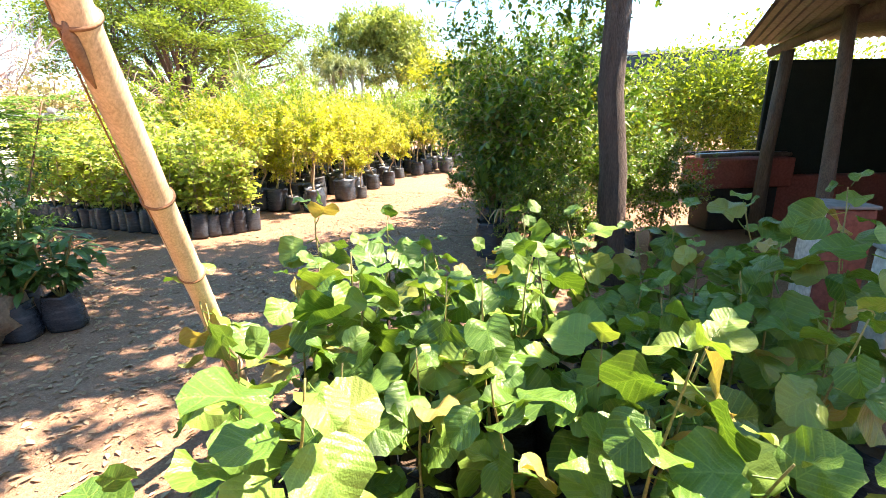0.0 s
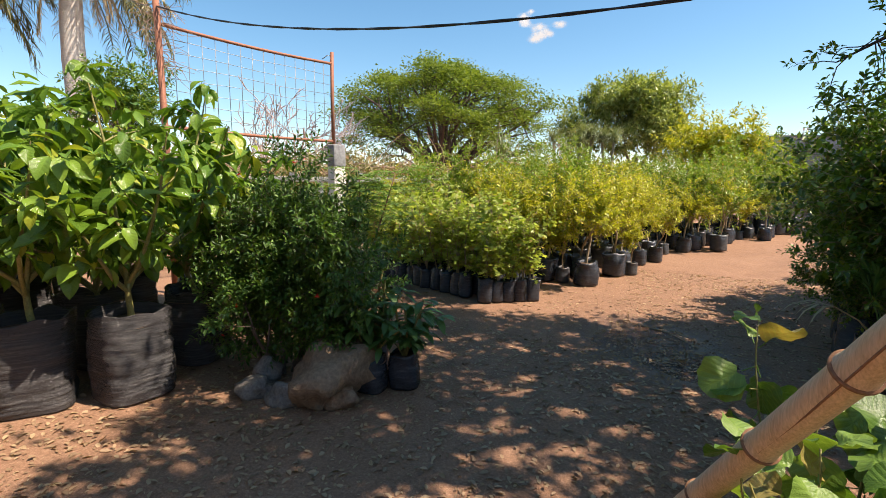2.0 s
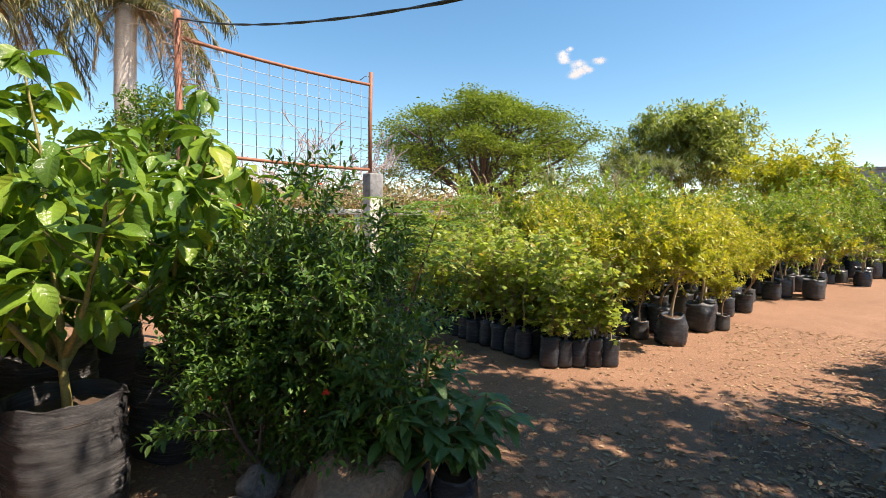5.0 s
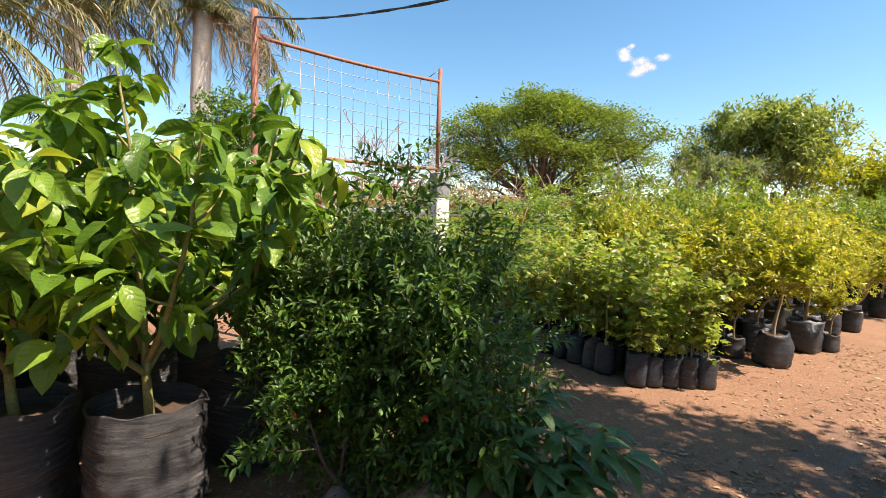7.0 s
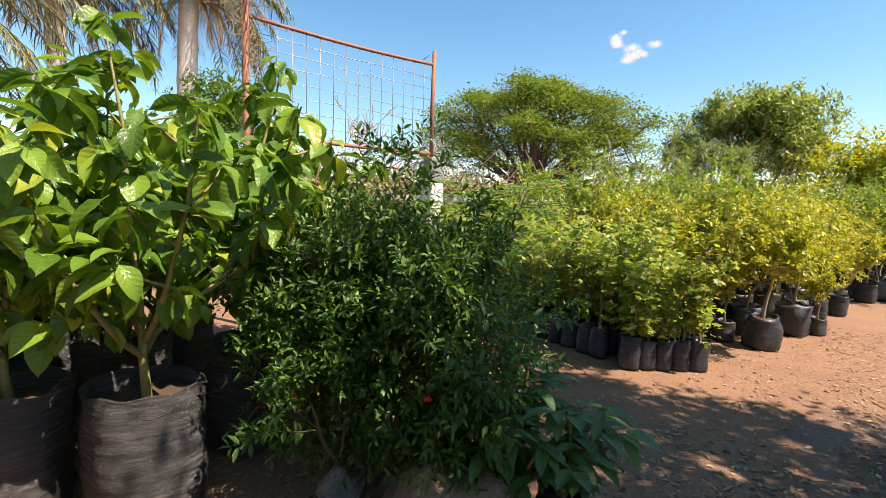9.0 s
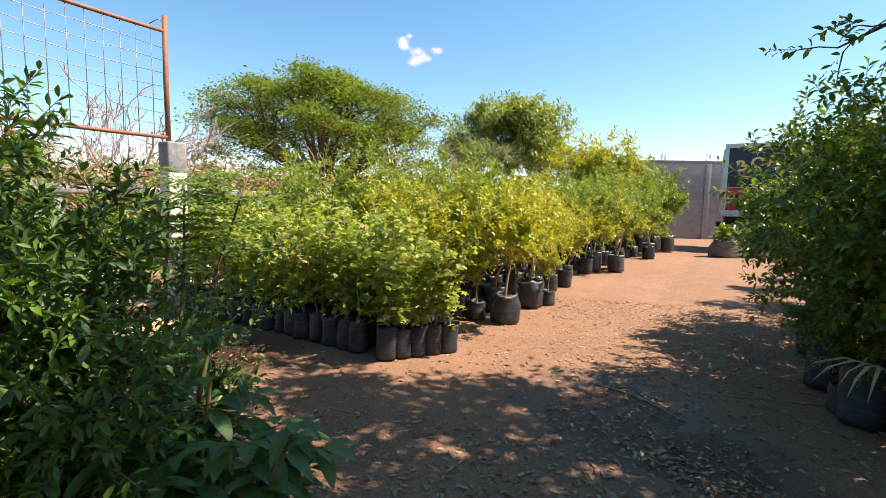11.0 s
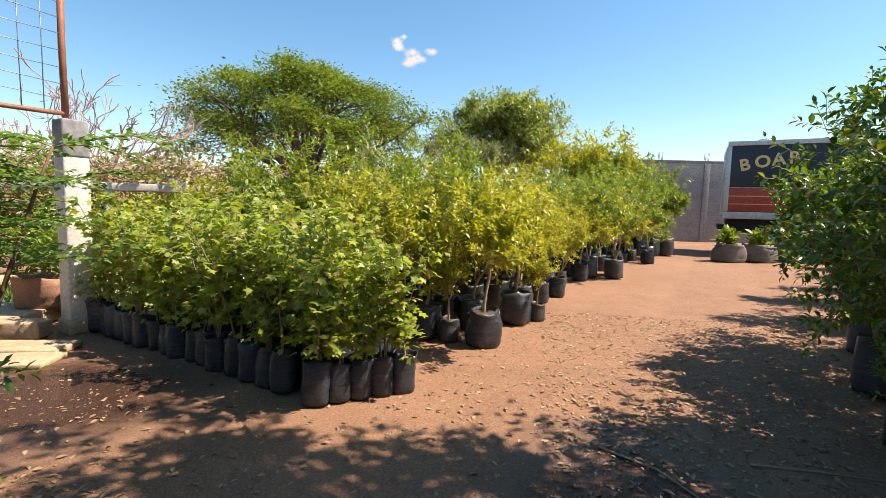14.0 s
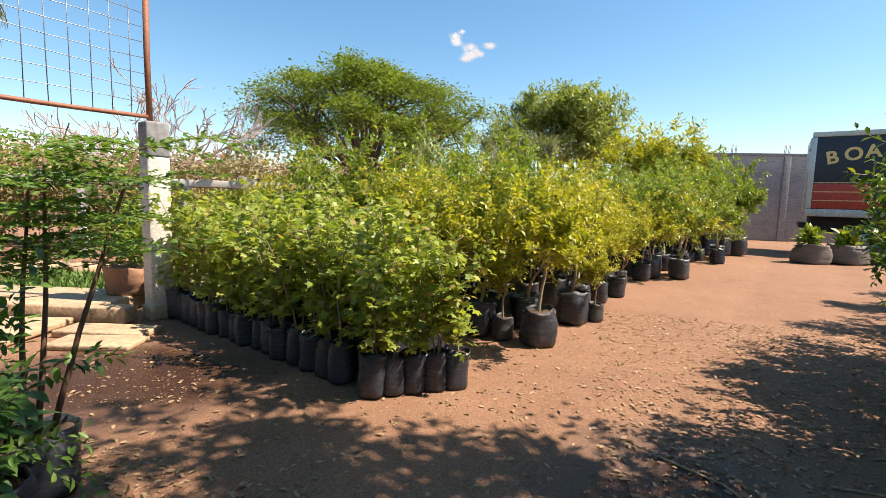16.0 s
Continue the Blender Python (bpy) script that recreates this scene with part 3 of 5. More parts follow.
def fence():
    gx, gy = -6.06, 6.5
    lx, ly = -6.68, 4.0
    pil = thing("gate_pillar", pose(gx + 0.05, gy, 0, 0, 0, -20), "white-painted concrete pillar, bare grey at its top and foot", "pillar")
    w = 0.11
    mesh_object("shaft", *box(-w, -w, 0.0, w, w, 1.72, 0.02), WHITE_PAINT, pil)
    mesh_object("cap", *box(-w - 0.003, -w - 0.003, 1.721, w + 0.003, w + 0.003, 2.08, 0.02), CONCRETE, pil, "bare grey concrete head")
    mesh_object("foot", *box(-w - 0.02, -w - 0.02, -0.02, w + 0.02, w + 0.02, 0.13, 0.02), SLAB, pil)
    fr = thing("mesh_fence_panel", Matrix(), "rusty steel pipe frame with square wire mesh above the pillar", "fence")
    mesh_object("post", *tube([(gx, gy, 2.0), (gx - 0.01, gy, 2.8), (gx, gy, 3.56)], 0.03, 9), RUST, fr)
    mesh_object("post", *tube([(lx, ly, 0), (lx + 0.02, ly, 1.8), (lx, ly, 3.62)], 0.038, 9), RUST, fr)
    for za, zb, bow in ((3.34, 3.38, 0.03), (2.12, 2.14, 0.02)):
        pts = [(lx + (gx - lx) * t, ly + (gy - ly) * t, za + (zb - za) * t - bow * math.sin(math.pi * t)) for t in np.linspace(0, 1, 9)]
        mesh_object("rail", *tube(pts, 0.022, 8), RUST, fr)
    mesh_object("hook", *tube([(gx, gy, 3.5), (gx - 0.05, gy - 0.06, 3.5), (gx - 0.12, gy - 0.1, 3.44)], 0.006, 5), WIRE, fr)
    for i in range(1, 15):
        t = i / 15
        x, y = lx + (gx - lx) * t, ly + (gy - ly) * t
        mesh_object("wire", *tube([(x, y, 2.12), (x + 0.006 * math.sin(i * 2.3), y, 2.7), (x, y, 3.34)], 0.0042, 4), WIRE, fr)
    for j in range(1, 8):
        z = 2.13 + 1.2 * j / 8
        pts = [(lx + (gx - lx) * t, ly + (gy - ly) * t, z + 0.012 * math.sin(9 * t + j)) for t in np.linspace(0, 1, 7)]
        mesh_object("wire", *tube(pts, 0.0042, 4), WIRE, fr)
    vine = thing("dry_vine", pose(lx, ly, 2.6), "tangle of dry brown vine twigs round the fence post", "vine")
    gen = np.random.default_rng(5)
    bits = []
    for _ in range(90):
        a = gen.uniform(0, 6.28)
        st = (0.05 * math.cos(a), 0.05 * math.sin(a), gen.uniform(0.2, 1.0))
        bits.append(tube(wander(st, (math.cos(a), math.sin(a), gen.uniform(-0.9, 0.7)), gen.uniform(0.15, 0.45), 4, 0.35, gen, -0.12), [0.005, 0.004, 0.003, 0.003, 0.002], 4, False))
    mesh_object("tangle", *merge(bits), LITTER_TWIG, vine)


LITTER_TWIG = surface("dry vine twigs", (0.2, 0.13, 0.09), (0.36, 0.24, 0.17), 12, 0.9, relief=0.2, distance=0.002)


def cable(a, b, sag, r, name="overhead_cable"):
    a, b = Vector(a), Vector(b)
    pts, tw = [], []
    for i in range(61):
        t = i / 60
        p = a.lerp(b, t) - Vector((0, 0, 4 * sag * t * (1 - t)))
        pts.append(p)
    ob = thing(name, Matrix(), "twisted black overhead electric cable strung between posts", "cable")
    for ph in (0, math.pi):
        strand = [p + Vector((0, math.cos(ph + i * 1.3), math.sin(ph + i * 1.3))) * r * 0.6 for i, p in enumerate(pts)]
        mesh_object("strand", *tube(strand, r * 0.7, 6), CABLE, ob)


def slabs():
    ob = thing("stone_step", Matrix(), "pale stone step and kerb beside the pillar", "step", kind="structure")
    mesh_object("kerb", *box(-0.75, -0.1, 0, 0.1, 0.1, 0.16, 0.02), SLAB, ob).matrix_basis = pose(-6.15, 6.18, 0, 0, 0, 16)
    mesh_object("kerb", *box(-2.6, -0.1, 0, -0.77, 0.1, 0.17, 0.02), SLAB, ob).matrix_basis = pose(-6.15, 6.18, 0, 0, 0, 16)
    mesh_object("slab", *box(-0.55, -0.16, 0, 0.3, 0.16, 0.06, 0.015), SLAB, ob).matrix_basis = pose(-5.75, 5.86, -0.01, 0, 0, 16)
    mesh_object("slab", *box(-0.3, -0.16, 0, 0.42, 0.17, 0.05, 0.015), SLAB, ob).matrix_basis = pose(-5.68, 5.52, -0.01, 0, 0, 20)
    mesh_object("slab", *box(-0.9, -0.4, 0, 0.35, 0.4, 0.07, 0.02), SLAB, ob).matrix_basis = pose(-6.7, 5.45, -0.01, 0, 0, 20)
    mesh_object("slab", *box(-1.6, -0.42, 0, 0.5, 0.42, 0.155, 0.02), SLAB, ob).matrix_basis = pose(-7.0, 6.4, 0, 0, 0, 16)
    lawn = thing("lawn", Matrix(), "strip of short green lawn beyond the stone kerb", "grass", kind="stuff")
    gen = np.random.default_rng(3)
    n = 5000
    pos = np.stack([gen.uniform(-9.5, -6.6, n), gen.uniform(6.6, 7.7, n), np.full(n, 0.0)], 1)
    mesh_object("blades", *leaves("small", pos, gen.normal(0, 0.4, (n, 3)) + (0, 0, 1), gen.uniform(0.05, 0.2, n), 0.25, 0.7, gen), GRASS, lawn)
    for i in range(9):
        st = tagged(mesh_object("edging_stone", *stone(0.16 + 0.06 * (i % 3), 0.13, 0.1, i + 30, 0.2, 2), SLAB), "rough pale stone in a garden edging", "stone", "garden edging stones")
        st.matrix_basis = pose(-10.2 + i * 0.42, 8.0 + 0.12 * i + 0.1 * math.sin(i * 2), -0.01, 0, 0, i * 40)
    gravel = tagged(mesh_object("garden_path", *box(-11.5, 7.75, 0.0, -6.6, 8.7, 0.03, 0.01), SLAB), "pale sandy garden path between stone edgings", "path", kind="structure")
    gravel.matrix_basis = Matrix()


def planter():
    ob = thing("planter", pose(-6.72, 6.75, 0.15), "brown clay planter with a flowering shrub", "planter")
    v, f = bag_mesh(0.26, 0.34, 4, taper=-0.18)
    mesh_object("tub", v, f, TERRACOTTA, ob)
    mesh_object("soil", *soil_mesh(0.27, 0.28, 2), POT_SOIL, ob)
    gen = np.random.default_rng(21)
    (sv, sf), tips = branching((0, 0, 0.25), (0, 0, 1), 0.3, 0.014, 2, gen, (3, 4))
    mesh_object("stem", sv, sf, PALE_STEM, ob)
    mesh_object("foliage", *clothe(tips, 16, "oval", 0.06, 0.5, 0.08, gen), L_MID, ob)
    n = 14
    pos = np.array([tips[i][0] for i in gen.integers(0, len(tips), n)]) + gen.normal(0, 0.06, (n, 3))
    mesh_object("blossom", *leaves("star", pos, gen.normal(0, 1, (n, 3)), np.full(n, 0.06), 1.0, 1, gen), PINK_PETAL, ob, "bright pink blossoms")


def pergola():
    ob = thing("pergola", pose(-9.5, 10.6, 0, 0, 0, 33), "low concrete pergola with white posts, overgrown by dry vines", "pergola")
    for i in range(8):
        x = -6 + i * 1.9
        mesh_object("post", *box(x - 0.07, -0.07, 0, x + 0.07, 0.07, 1.5, 0.015), WHITE_PAINT, ob)
    mesh_object("beam", *box(-7, -0.1, 1.5, 9, 0.1, 1.64, 0.015), WHITE_PAINT, ob)
    mesh_object("beam", *box(-7, 1.7, 1.5, 9, 1.9, 1.64, 0.015), CONCRETE, ob)
    for i in range(9):
        x = -6.6 + i * 1.85
        mesh_object("rafter", *box(x - 0.05, -0.25, 1.642, x + 0.05, 2.1, 1.75, 0.01), CONCRETE, ob)
    gen = np.random.default_rng(9)
    vines = thing("pergola_vines", pose(-9.5, 10.6, 1.72, 0, 0, 33), "mat of dry and green creeper lying over the pergola", "creeper", kind="stuff")
    bits = [tube(wander((gen.uniform(-7, 8.5), gen.uniform(-0.2, 2), gen.uniform(0.02, 0.3)), (*gen.normal(0, 1, 2), 0.1), gen.uniform(0.6, 1.8), 6, 0.3, gen, -0.02), 0.012, 4, False) for _ in range(260)]
    mesh_object("twigs", *merge(bits), LITTER_TWIG, vines)
    n = 6500
    x = gen.uniform(-7, 9, n)
    pos = np.stack([x, gen.uniform(-0.3, 2.1, n), 0.05 + np.abs(gen.normal(0, 0.22, n)) * (0.7 + 0.5 * np.sin(x * 1.3))], 1)
    mesh_object("foliage", *leaves("small", pos, gen.normal(0, 1, (n, 3)), gen.uniform(0.07, 0.16, n), 0.6, 0.8, gen), L_VINE, vines)


L_VINE = foliage("mixed dry creeper leaves", (0.12, 0.15, 0.04), (0.28, 0.25, 0.11), (0.45, 0.36, 0.2), 0.3, 0.6, (0.4, 0.2, 0.1))


def truck():
    ob = thing("box_truck", pose(4.72, 19.8, 0, 0, 0, -18), "parked box truck, navy over red with gold lettering", "truck")
    ln, wd, z0, z1 = 6.4, 2.3, 1.28, 3.72
    mesh_object("box_body", *box(0, 0, z0, ln, wd, z1, 0.03), NAVY, ob)
    mesh_object("red_band", *box(0.1, -0.012, z0 + 0.18, ln - 0.1, -0.002, z0 + 0.92, 0.002), RED_PAINT, ob, "red lower panel")
    for z in (z0 + 0.42, z0 + 0.68, z0 + 0.95):
        mesh_object("pinstripe", *box(0.1, -0.018, z - 0.012, ln - 0.1, -0.013, z + 0.012, 0.001), GOLD, ob)
    mesh_object("sill_trim", *box(-0.05, -0.05, z0 - 0.06, ln, 0.0, z0 + 0.16, 0.01), SILVER, ob)
    mesh_object("top_trim", *box(-0.03, -0.03, z1 - 0.12, ln, 0.05, z1 + 0.03, 0.015), SILVER, ob)
    mesh_object("corner_trim", *box(-0.05, -0.04, z0 + 0.17, 0.09, 0.04, z1 - 0.13, 0.01), SILVER, ob)
    mesh_object("door_panel", *box(-0.06, 0.08, z0 + 0.05, -0.01, wd - 0.08, z1 - 0.13, 0.01), SILVER, ob)
    for z in (z0 + 0.5, z0 + 1.2, z0 + 1.9):
        mesh_object("hinge", *box(-0.09, 0.0, z, -0.055, 0.14, z + 0.09, 0.01), SILVER, ob)
    mesh_object("chassis", *box(0.1, 0.3, 0.75, ln + 2, wd - 0.3, z0 - 0.08, 0.02), BLACK, ob)
    mesh_object("rear_bumper", *box(-0.15, 0.1, 0.85, 0.05, wd - 0.1, 1.0, 0.02), BLACK, ob)
    for x in (1.5, 7.2):
        for y in (0.28, wd - 0.28):
            wheel = thing("wheel", pose(x, y, 0.5), "", "")
            wheel.parent = ob
            mesh_object("tyre", *tube([(0, -0.15, 0), (0, -0.12, 0), (0, 0.12, 0), (0, 0.15, 0)], [0.42, 0.5, 0.5, 0.42], 28), BLACK, wheel)
            mesh_object("rim", *tube([(0, -0.162, 0), (0, 0.162, 0)], 0.26, 20), SILVER, wheel)
    mesh_object("cab", *box(ln + 0.15, 0.05, 0.8, ln + 2.1, wd - 0.05, 2.9, 0.12), NAVY, ob)
    # painted letters, arched along the side
    for ch, x, z, tilt in (("B", 0.36, 2.78, 11), ("O", 0.77, 2.87, 9), ("A", 1.22, 2.95, 6), ("R", 1.64, 3.0, 4)):
        cu = bpy.data.curves.new("letter", "FONT")
        cu.body, cu.size, cu.extrude, cu.offset = ch, 0.52, 0.004, 0.014
        tmp = bpy.data.objects.new("letter", cu)
        me = bpy.data.meshes.new_from_object(tmp)
        bpy.data.objects.remove(tmp)
        me.materials.clear()
        me.materials.append(GOLD)
        share("letter", me, ob, pose(x, -0.014, z, 90, 0, 0) @ pose(0, 0, 0, 0, 0, tilt))


def clay_pots():
    gen = np.random.default_rng(31)
    for x, y, r in ((4.0, 17.3, 0.42), (5.0, 17.75, 0.46), (6.1, 18.1, 0.42)):
        (sv, sf), tips = branching((0, 0, 0.42), (0, 0, 1), 0.22, 0.02, 1, gen, (4, 5), 1.2)
        ob = potted("potted_shrub", r, 0.5, x, FADED_PLASTIC, (sv, sf), clothe(tips, 9, "oval", 0.2, 0.55, 0.1, gen, 0.1), L_MID, BARK, "low leafy plant in a squat grey grow bag", group="squat grey bags by the truck")
        ob.matrix_basis = stand(x, y)


def acacia():
    gen = np.random.default_rng(12)
    ob = thing("acacia_tree", pose(-15.3, 29.5, 0), "wide flat-topped feathery green shade tree", "tree")
    wood = [tube(wander((0, 0, -0.1), (0.05, 0, 1), 2.4, 4, 0.05, gen), [0.55, 0.42, 0.38, 0.36, 0.34], 10, False)]
    pads, limbs = [], []
    for i in range(230):
        rho, a = 7.2 * math.sqrt(gen.uniform(0.01, 1)), gen.uniform(0, 6.28)
        top = 8.75 - 0.045 * rho * rho + 1.1 * noise.noise(Vector((rho * math.cos(a) * 0.4, rho * math.sin(a) * 0.4, 3)))
        z = top - (0.0 if gen.random() < 0.5 else gen.uniform(0.4, 3.4))
        c = Vector((rho * math.cos(a), rho * math.sin(a), max(z, 3.9)))
        if i % 6 == 0:
            mid = Vector((c.x * 0.4, c.y * 0.4, 2.3 + (c.z - 2.3) * 0.42)) + Vector(gen.normal(0, 0.25, 3))
            near = Vector((c.x * 0.75, c.y * 0.75, 2.3 + (c.z - 2.3) * 0.8)) + Vector(gen.normal(0, 0.25, 3))
            wood.append(tube([(0, 0, 2.0), tuple(mid * 0.5 + Vector((0, 0, 1.0))), tuple(mid), tuple(near), tuple(c)], [0.24, 0.19, 0.13, 0.08, 0.03], 6, False))
            limbs += [mid, near]
        elif limbs:
            p = min(limbs, key=lambda q: (q - c).length)
            wood.append(tube([tuple(p), tuple((p + c) / 2 + Vector(gen.normal(0, 0.15, 3))), tuple(c)], [0.05, 0.035, 0.015], 4, False))
        m = int(gen.uniform(210, 400))
        w = gen.uniform(0.4, 0.85)
        q = gen.normal(0, 1, (m, 3)) * (w, w, 0.2)
        q[:, 2] -= 0.10 * (q[:, 0] ** 2 + q[:, 1] ** 2)
        pads.append(leaves("small", q + np.array(c), gen.normal(0, 1, (m, 3)) * (1, 1, 0.35), gen.uniform(0.12, 0.24, m), 0.5, 0.45, gen))
    mesh_object("trunk", *merge(wood), DARK_BARK, ob)
    mesh_object("crown", *merge(pads), L_ACACIA, ob)


def leafy_tree(name, x, y, h, crown, count, kind, size, width, mat, seed, label, trunk_h=0.3, bark=None, lumps=22, cat="tree"):
    gen = np.random.default_rng(seed)
    ob = thing(name, pose(x, y, 0), label, cat)
    (v, f), tips = branching((0, 0, -0.05), (gen.normal(0, 0.08), gen.normal(0, 0.08), 1), h * 0.42, h * 0.024, 3, gen, (2, 4), 0.7, 0.62, 0.1, 0.03)
    mesh_object("trunk", v, f, bark or BARK, ob)
    lp, lw = lump_points((0, 0, h * 0.5 + h * trunk_h * 0.5), crown, count // 6, gen, lumps + 6, (0.24, 0.4), 0.45)
    mesh_object("crown", *sprays(lp, lw, size * 1.6, 8, kind, size, width, gen, 0.0, 0.35), mat, ob)
    return ob


def bare_tree(x, y, h, seed):
    gen = np.random.default_rng(seed)
    ob = thing("bare_tree", pose(x, y, 0), "leafless tree with fine pinkish grey twigs", "tree")
    pieces = []
    for i in range(6):
        a = i * 1.1
        (v, f), _ = branching((0, 0, 0.3), (math.cos(a) * 0.7, math.sin(a) * 0.7, 1), h * 0.34, 0.2, 5, gen, (2, 3), 0.6, 0.74, 0.16, 0.03, 3, 4, least=0.018)
        mesh_object("limb", v, f, TWIGS, ob)
    mesh_object("trunk", *tube([(0, 0, -0.05), (0.02, 0, 0.25), (0, 0, 0.6)], [0.34, 0.28, 0.22], 9), TWIGS, ob)


def palm(x, y, h, seed, r=0.24, fronds=34, dry=16):
    gen = np.random.default_rng(seed)
    ob = thing("palm_tree", pose(x, y, 0), "tall palm with a pale ringed trunk and hanging dry fronds", "palm")
    pts = [(0.15 * math.sin(i * 0.5), 0, h * i / 14 - 0.05) for i in range(15)]
    mesh_object("trunk", *tube(pts, [r * (1.25 - 0.3 * i / 14 + 0.05 * (i % 2)) for i in range(15)], 14), PALM_BARK, ob)

    def frond(a, up, ln, green):
        d = Vector((math.cos(a), math.sin(a), up)).normalized()
        p = Vector(pts[-1]) + d * 0.2
        rib, pos, way = [], [], []
        for i in range(13):
            rib.append(p.copy())
            side = d.cross(Vector((0, 0, 1))).normalized()
            for s in (-1, 1):
                for q in range(4):
                    pos.append(tuple(p + d * (q * 0.25 * ln / 13)))
                    way.append(tuple(side * s + d * 0.7 + Vector((0, 0, -0.55)) + Vector(gen.normal(0, 0.12, 3))))
            p = p + d * (ln / 13)
            d = (d + Vector((0, 0, -0.17 if green else -0.26))).normalized()
        m = len(pos)
        lv = leaves("strap", np.array(pos), np.array(way), gen.uniform(0.45, 0.75, m) * (1.0 if green else 0.7), 0.055, 0.3, gen)
        return merge([tube(rib, 0.022, 4, False), lv])

    mesh_object("fronds", *merge([frond(gen.uniform(0, 6.28), gen.uniform(-0.1, 1.6), gen.uniform(3.2, 4.4), True) for _ in range(fronds)]), L_PALM, ob)
    mesh_object("dry_fronds", *merge([frond(gen.uniform(0, 6.28), gen.uniform(-0.7, 0.1), gen.uniform(1.6, 2.8), False) for _ in range(dry)]), STRAW, ob, "dry straw-coloured hanging fronds")


PALM_BARK = surface("pale palm trunk", (0.4, 0.33, 0.29), (0.68, 0.62, 0.56), 3, 0.85, relief=0.6, distance=0.02, stretch=(1, 1, 3), third=(0.3, 0.22, 0.18))


def yucca(x, y, h, seed, heads=3, size=0.75):
    gen = np.random.default_rng(seed)
    ob = thing("dracaena", pose(x, y, 0), "tall dracaena with drooping grey-green blades", "dracaena")
    stems, bl = [], []
    for k in range(heads):
        a = gen.uniform(0, 6.28)
        top = Vector((0.35 * math.cos(a) * (heads > 1), 0.35 * math.sin(a) * (heads > 1), h * gen.uniform(0.72, 0.92)))
        stems.append(tube([(0, 0, -0.03), tuple(top * 0.5), tuple(top)], [0.08, 0.06, 0.05], 7))
        n = 150
        d = gen.normal(0, 1, (n, 3))
        d[:, 2] = gen.uniform(-0.5, 1.6, n)
        bl.append(leaves("strap", np.tile(tuple(top), (n, 1)) + gen.normal(0, 0.07, (n, 3)) + np.array((0, 0, 0.1)), d, gen.uniform(0.5, 1.1, n) * size, 0.06, 0.15, gen))
    mesh_object("stem", *merge(stems), PALE_STEM, ob)
    mesh_object("foliage", *merge(bl), L_YUCCA, ob)


def clouds():
    ob = thing("cloud", pose(-228, 831, 275, 0, 0, 15), "small white fair-weather cloud in a clear blue sky", "cloud", kind="structure")
    verts = [(x, 6 * math.cos(x * 0.02) + 0.02 * z * z * 0.1, z) for z in np.linspace(-42, 48, 10) for x in np.linspace(-62, 66, 14)]
    faces = [(j * 14 + i, j * 14 + i + 1, (j + 1) * 14 + i + 1, (j + 1) * 14 + i) for j in range(9) for i in range(13)]
    mesh_object("puff", verts, faces, CLOUD, ob)


wall_back()
wall_front()
fence()
cable((-6.7, 4.0, 3.55), (4.51, 1.40, 2.457), 0.729, 0.008)
cable((-6.7, 4.0, 3.58), (-16.0, 9.0, 7.5), 0.3, 0.008)
slabs()
planter()
pergola()
truck()
clay_pots()
acacia()
leafy_tree("mango_tree", -2.6, 27.5, 7.6, (3.0, 2.8, 2.4), 13000, "oval", 0.3, 0.36, L_MANGO, 41, "dense dark green mango tree behind the nursery beds", 0.35)
leafy_tree("mango_tree", -5.6, 26.0, 6.0, (1.2, 1.2, 1.6), 2200, "oval", 0.3, 0.34, L_MANGO, 42, "narrow dark green mango tree with open crown", 0.5)
leafy_tree("shrub_tree", 0.9, 21.0, 4.6, (2.2, 1.6, 1.9), 9000, "oval", 0.2, 0.4, L_LIME, 43, "rounded yellow-green tree above the nursery rows", 0.2)
leafy_tree("broadleaf_tree", -13.1, 7.2, 4.8, (1.3, 1.3, 1.7), 5200, "small", 0.14, 0.45, L_DARK, 44, "small dark-leaved tree behind the fence", 0.3)
bare_tree(-21.5, 20.5, 8.6, 45)
bare_tree(-30, 24, 7.0, 46)
palm(-20.5, 10.05, 9.0, 50, 0.34, 44, 8)
palm(-18.6, 2.8, 6.0, 51, 0.24, 30, 26)
palm(-22.5, 6.6, 8.6, 52, 0.26, 46, 12)
palm(-21.5, 0.6, 7.0, 53, 0.22, 36, 20)
yucca(-6.1, 15.2, 3.3, 60, 1, 0.9)
yucca(-4.1, 19.8, 3.9, 61, 3, 0.8)
yucca(-3.3, 20.2, 3.7, 62, 2, 0.7)
yucca(-5.0, 19.3, 3.5, 63, 2, 0.7)
clouds()

# ---- nursery rows ----


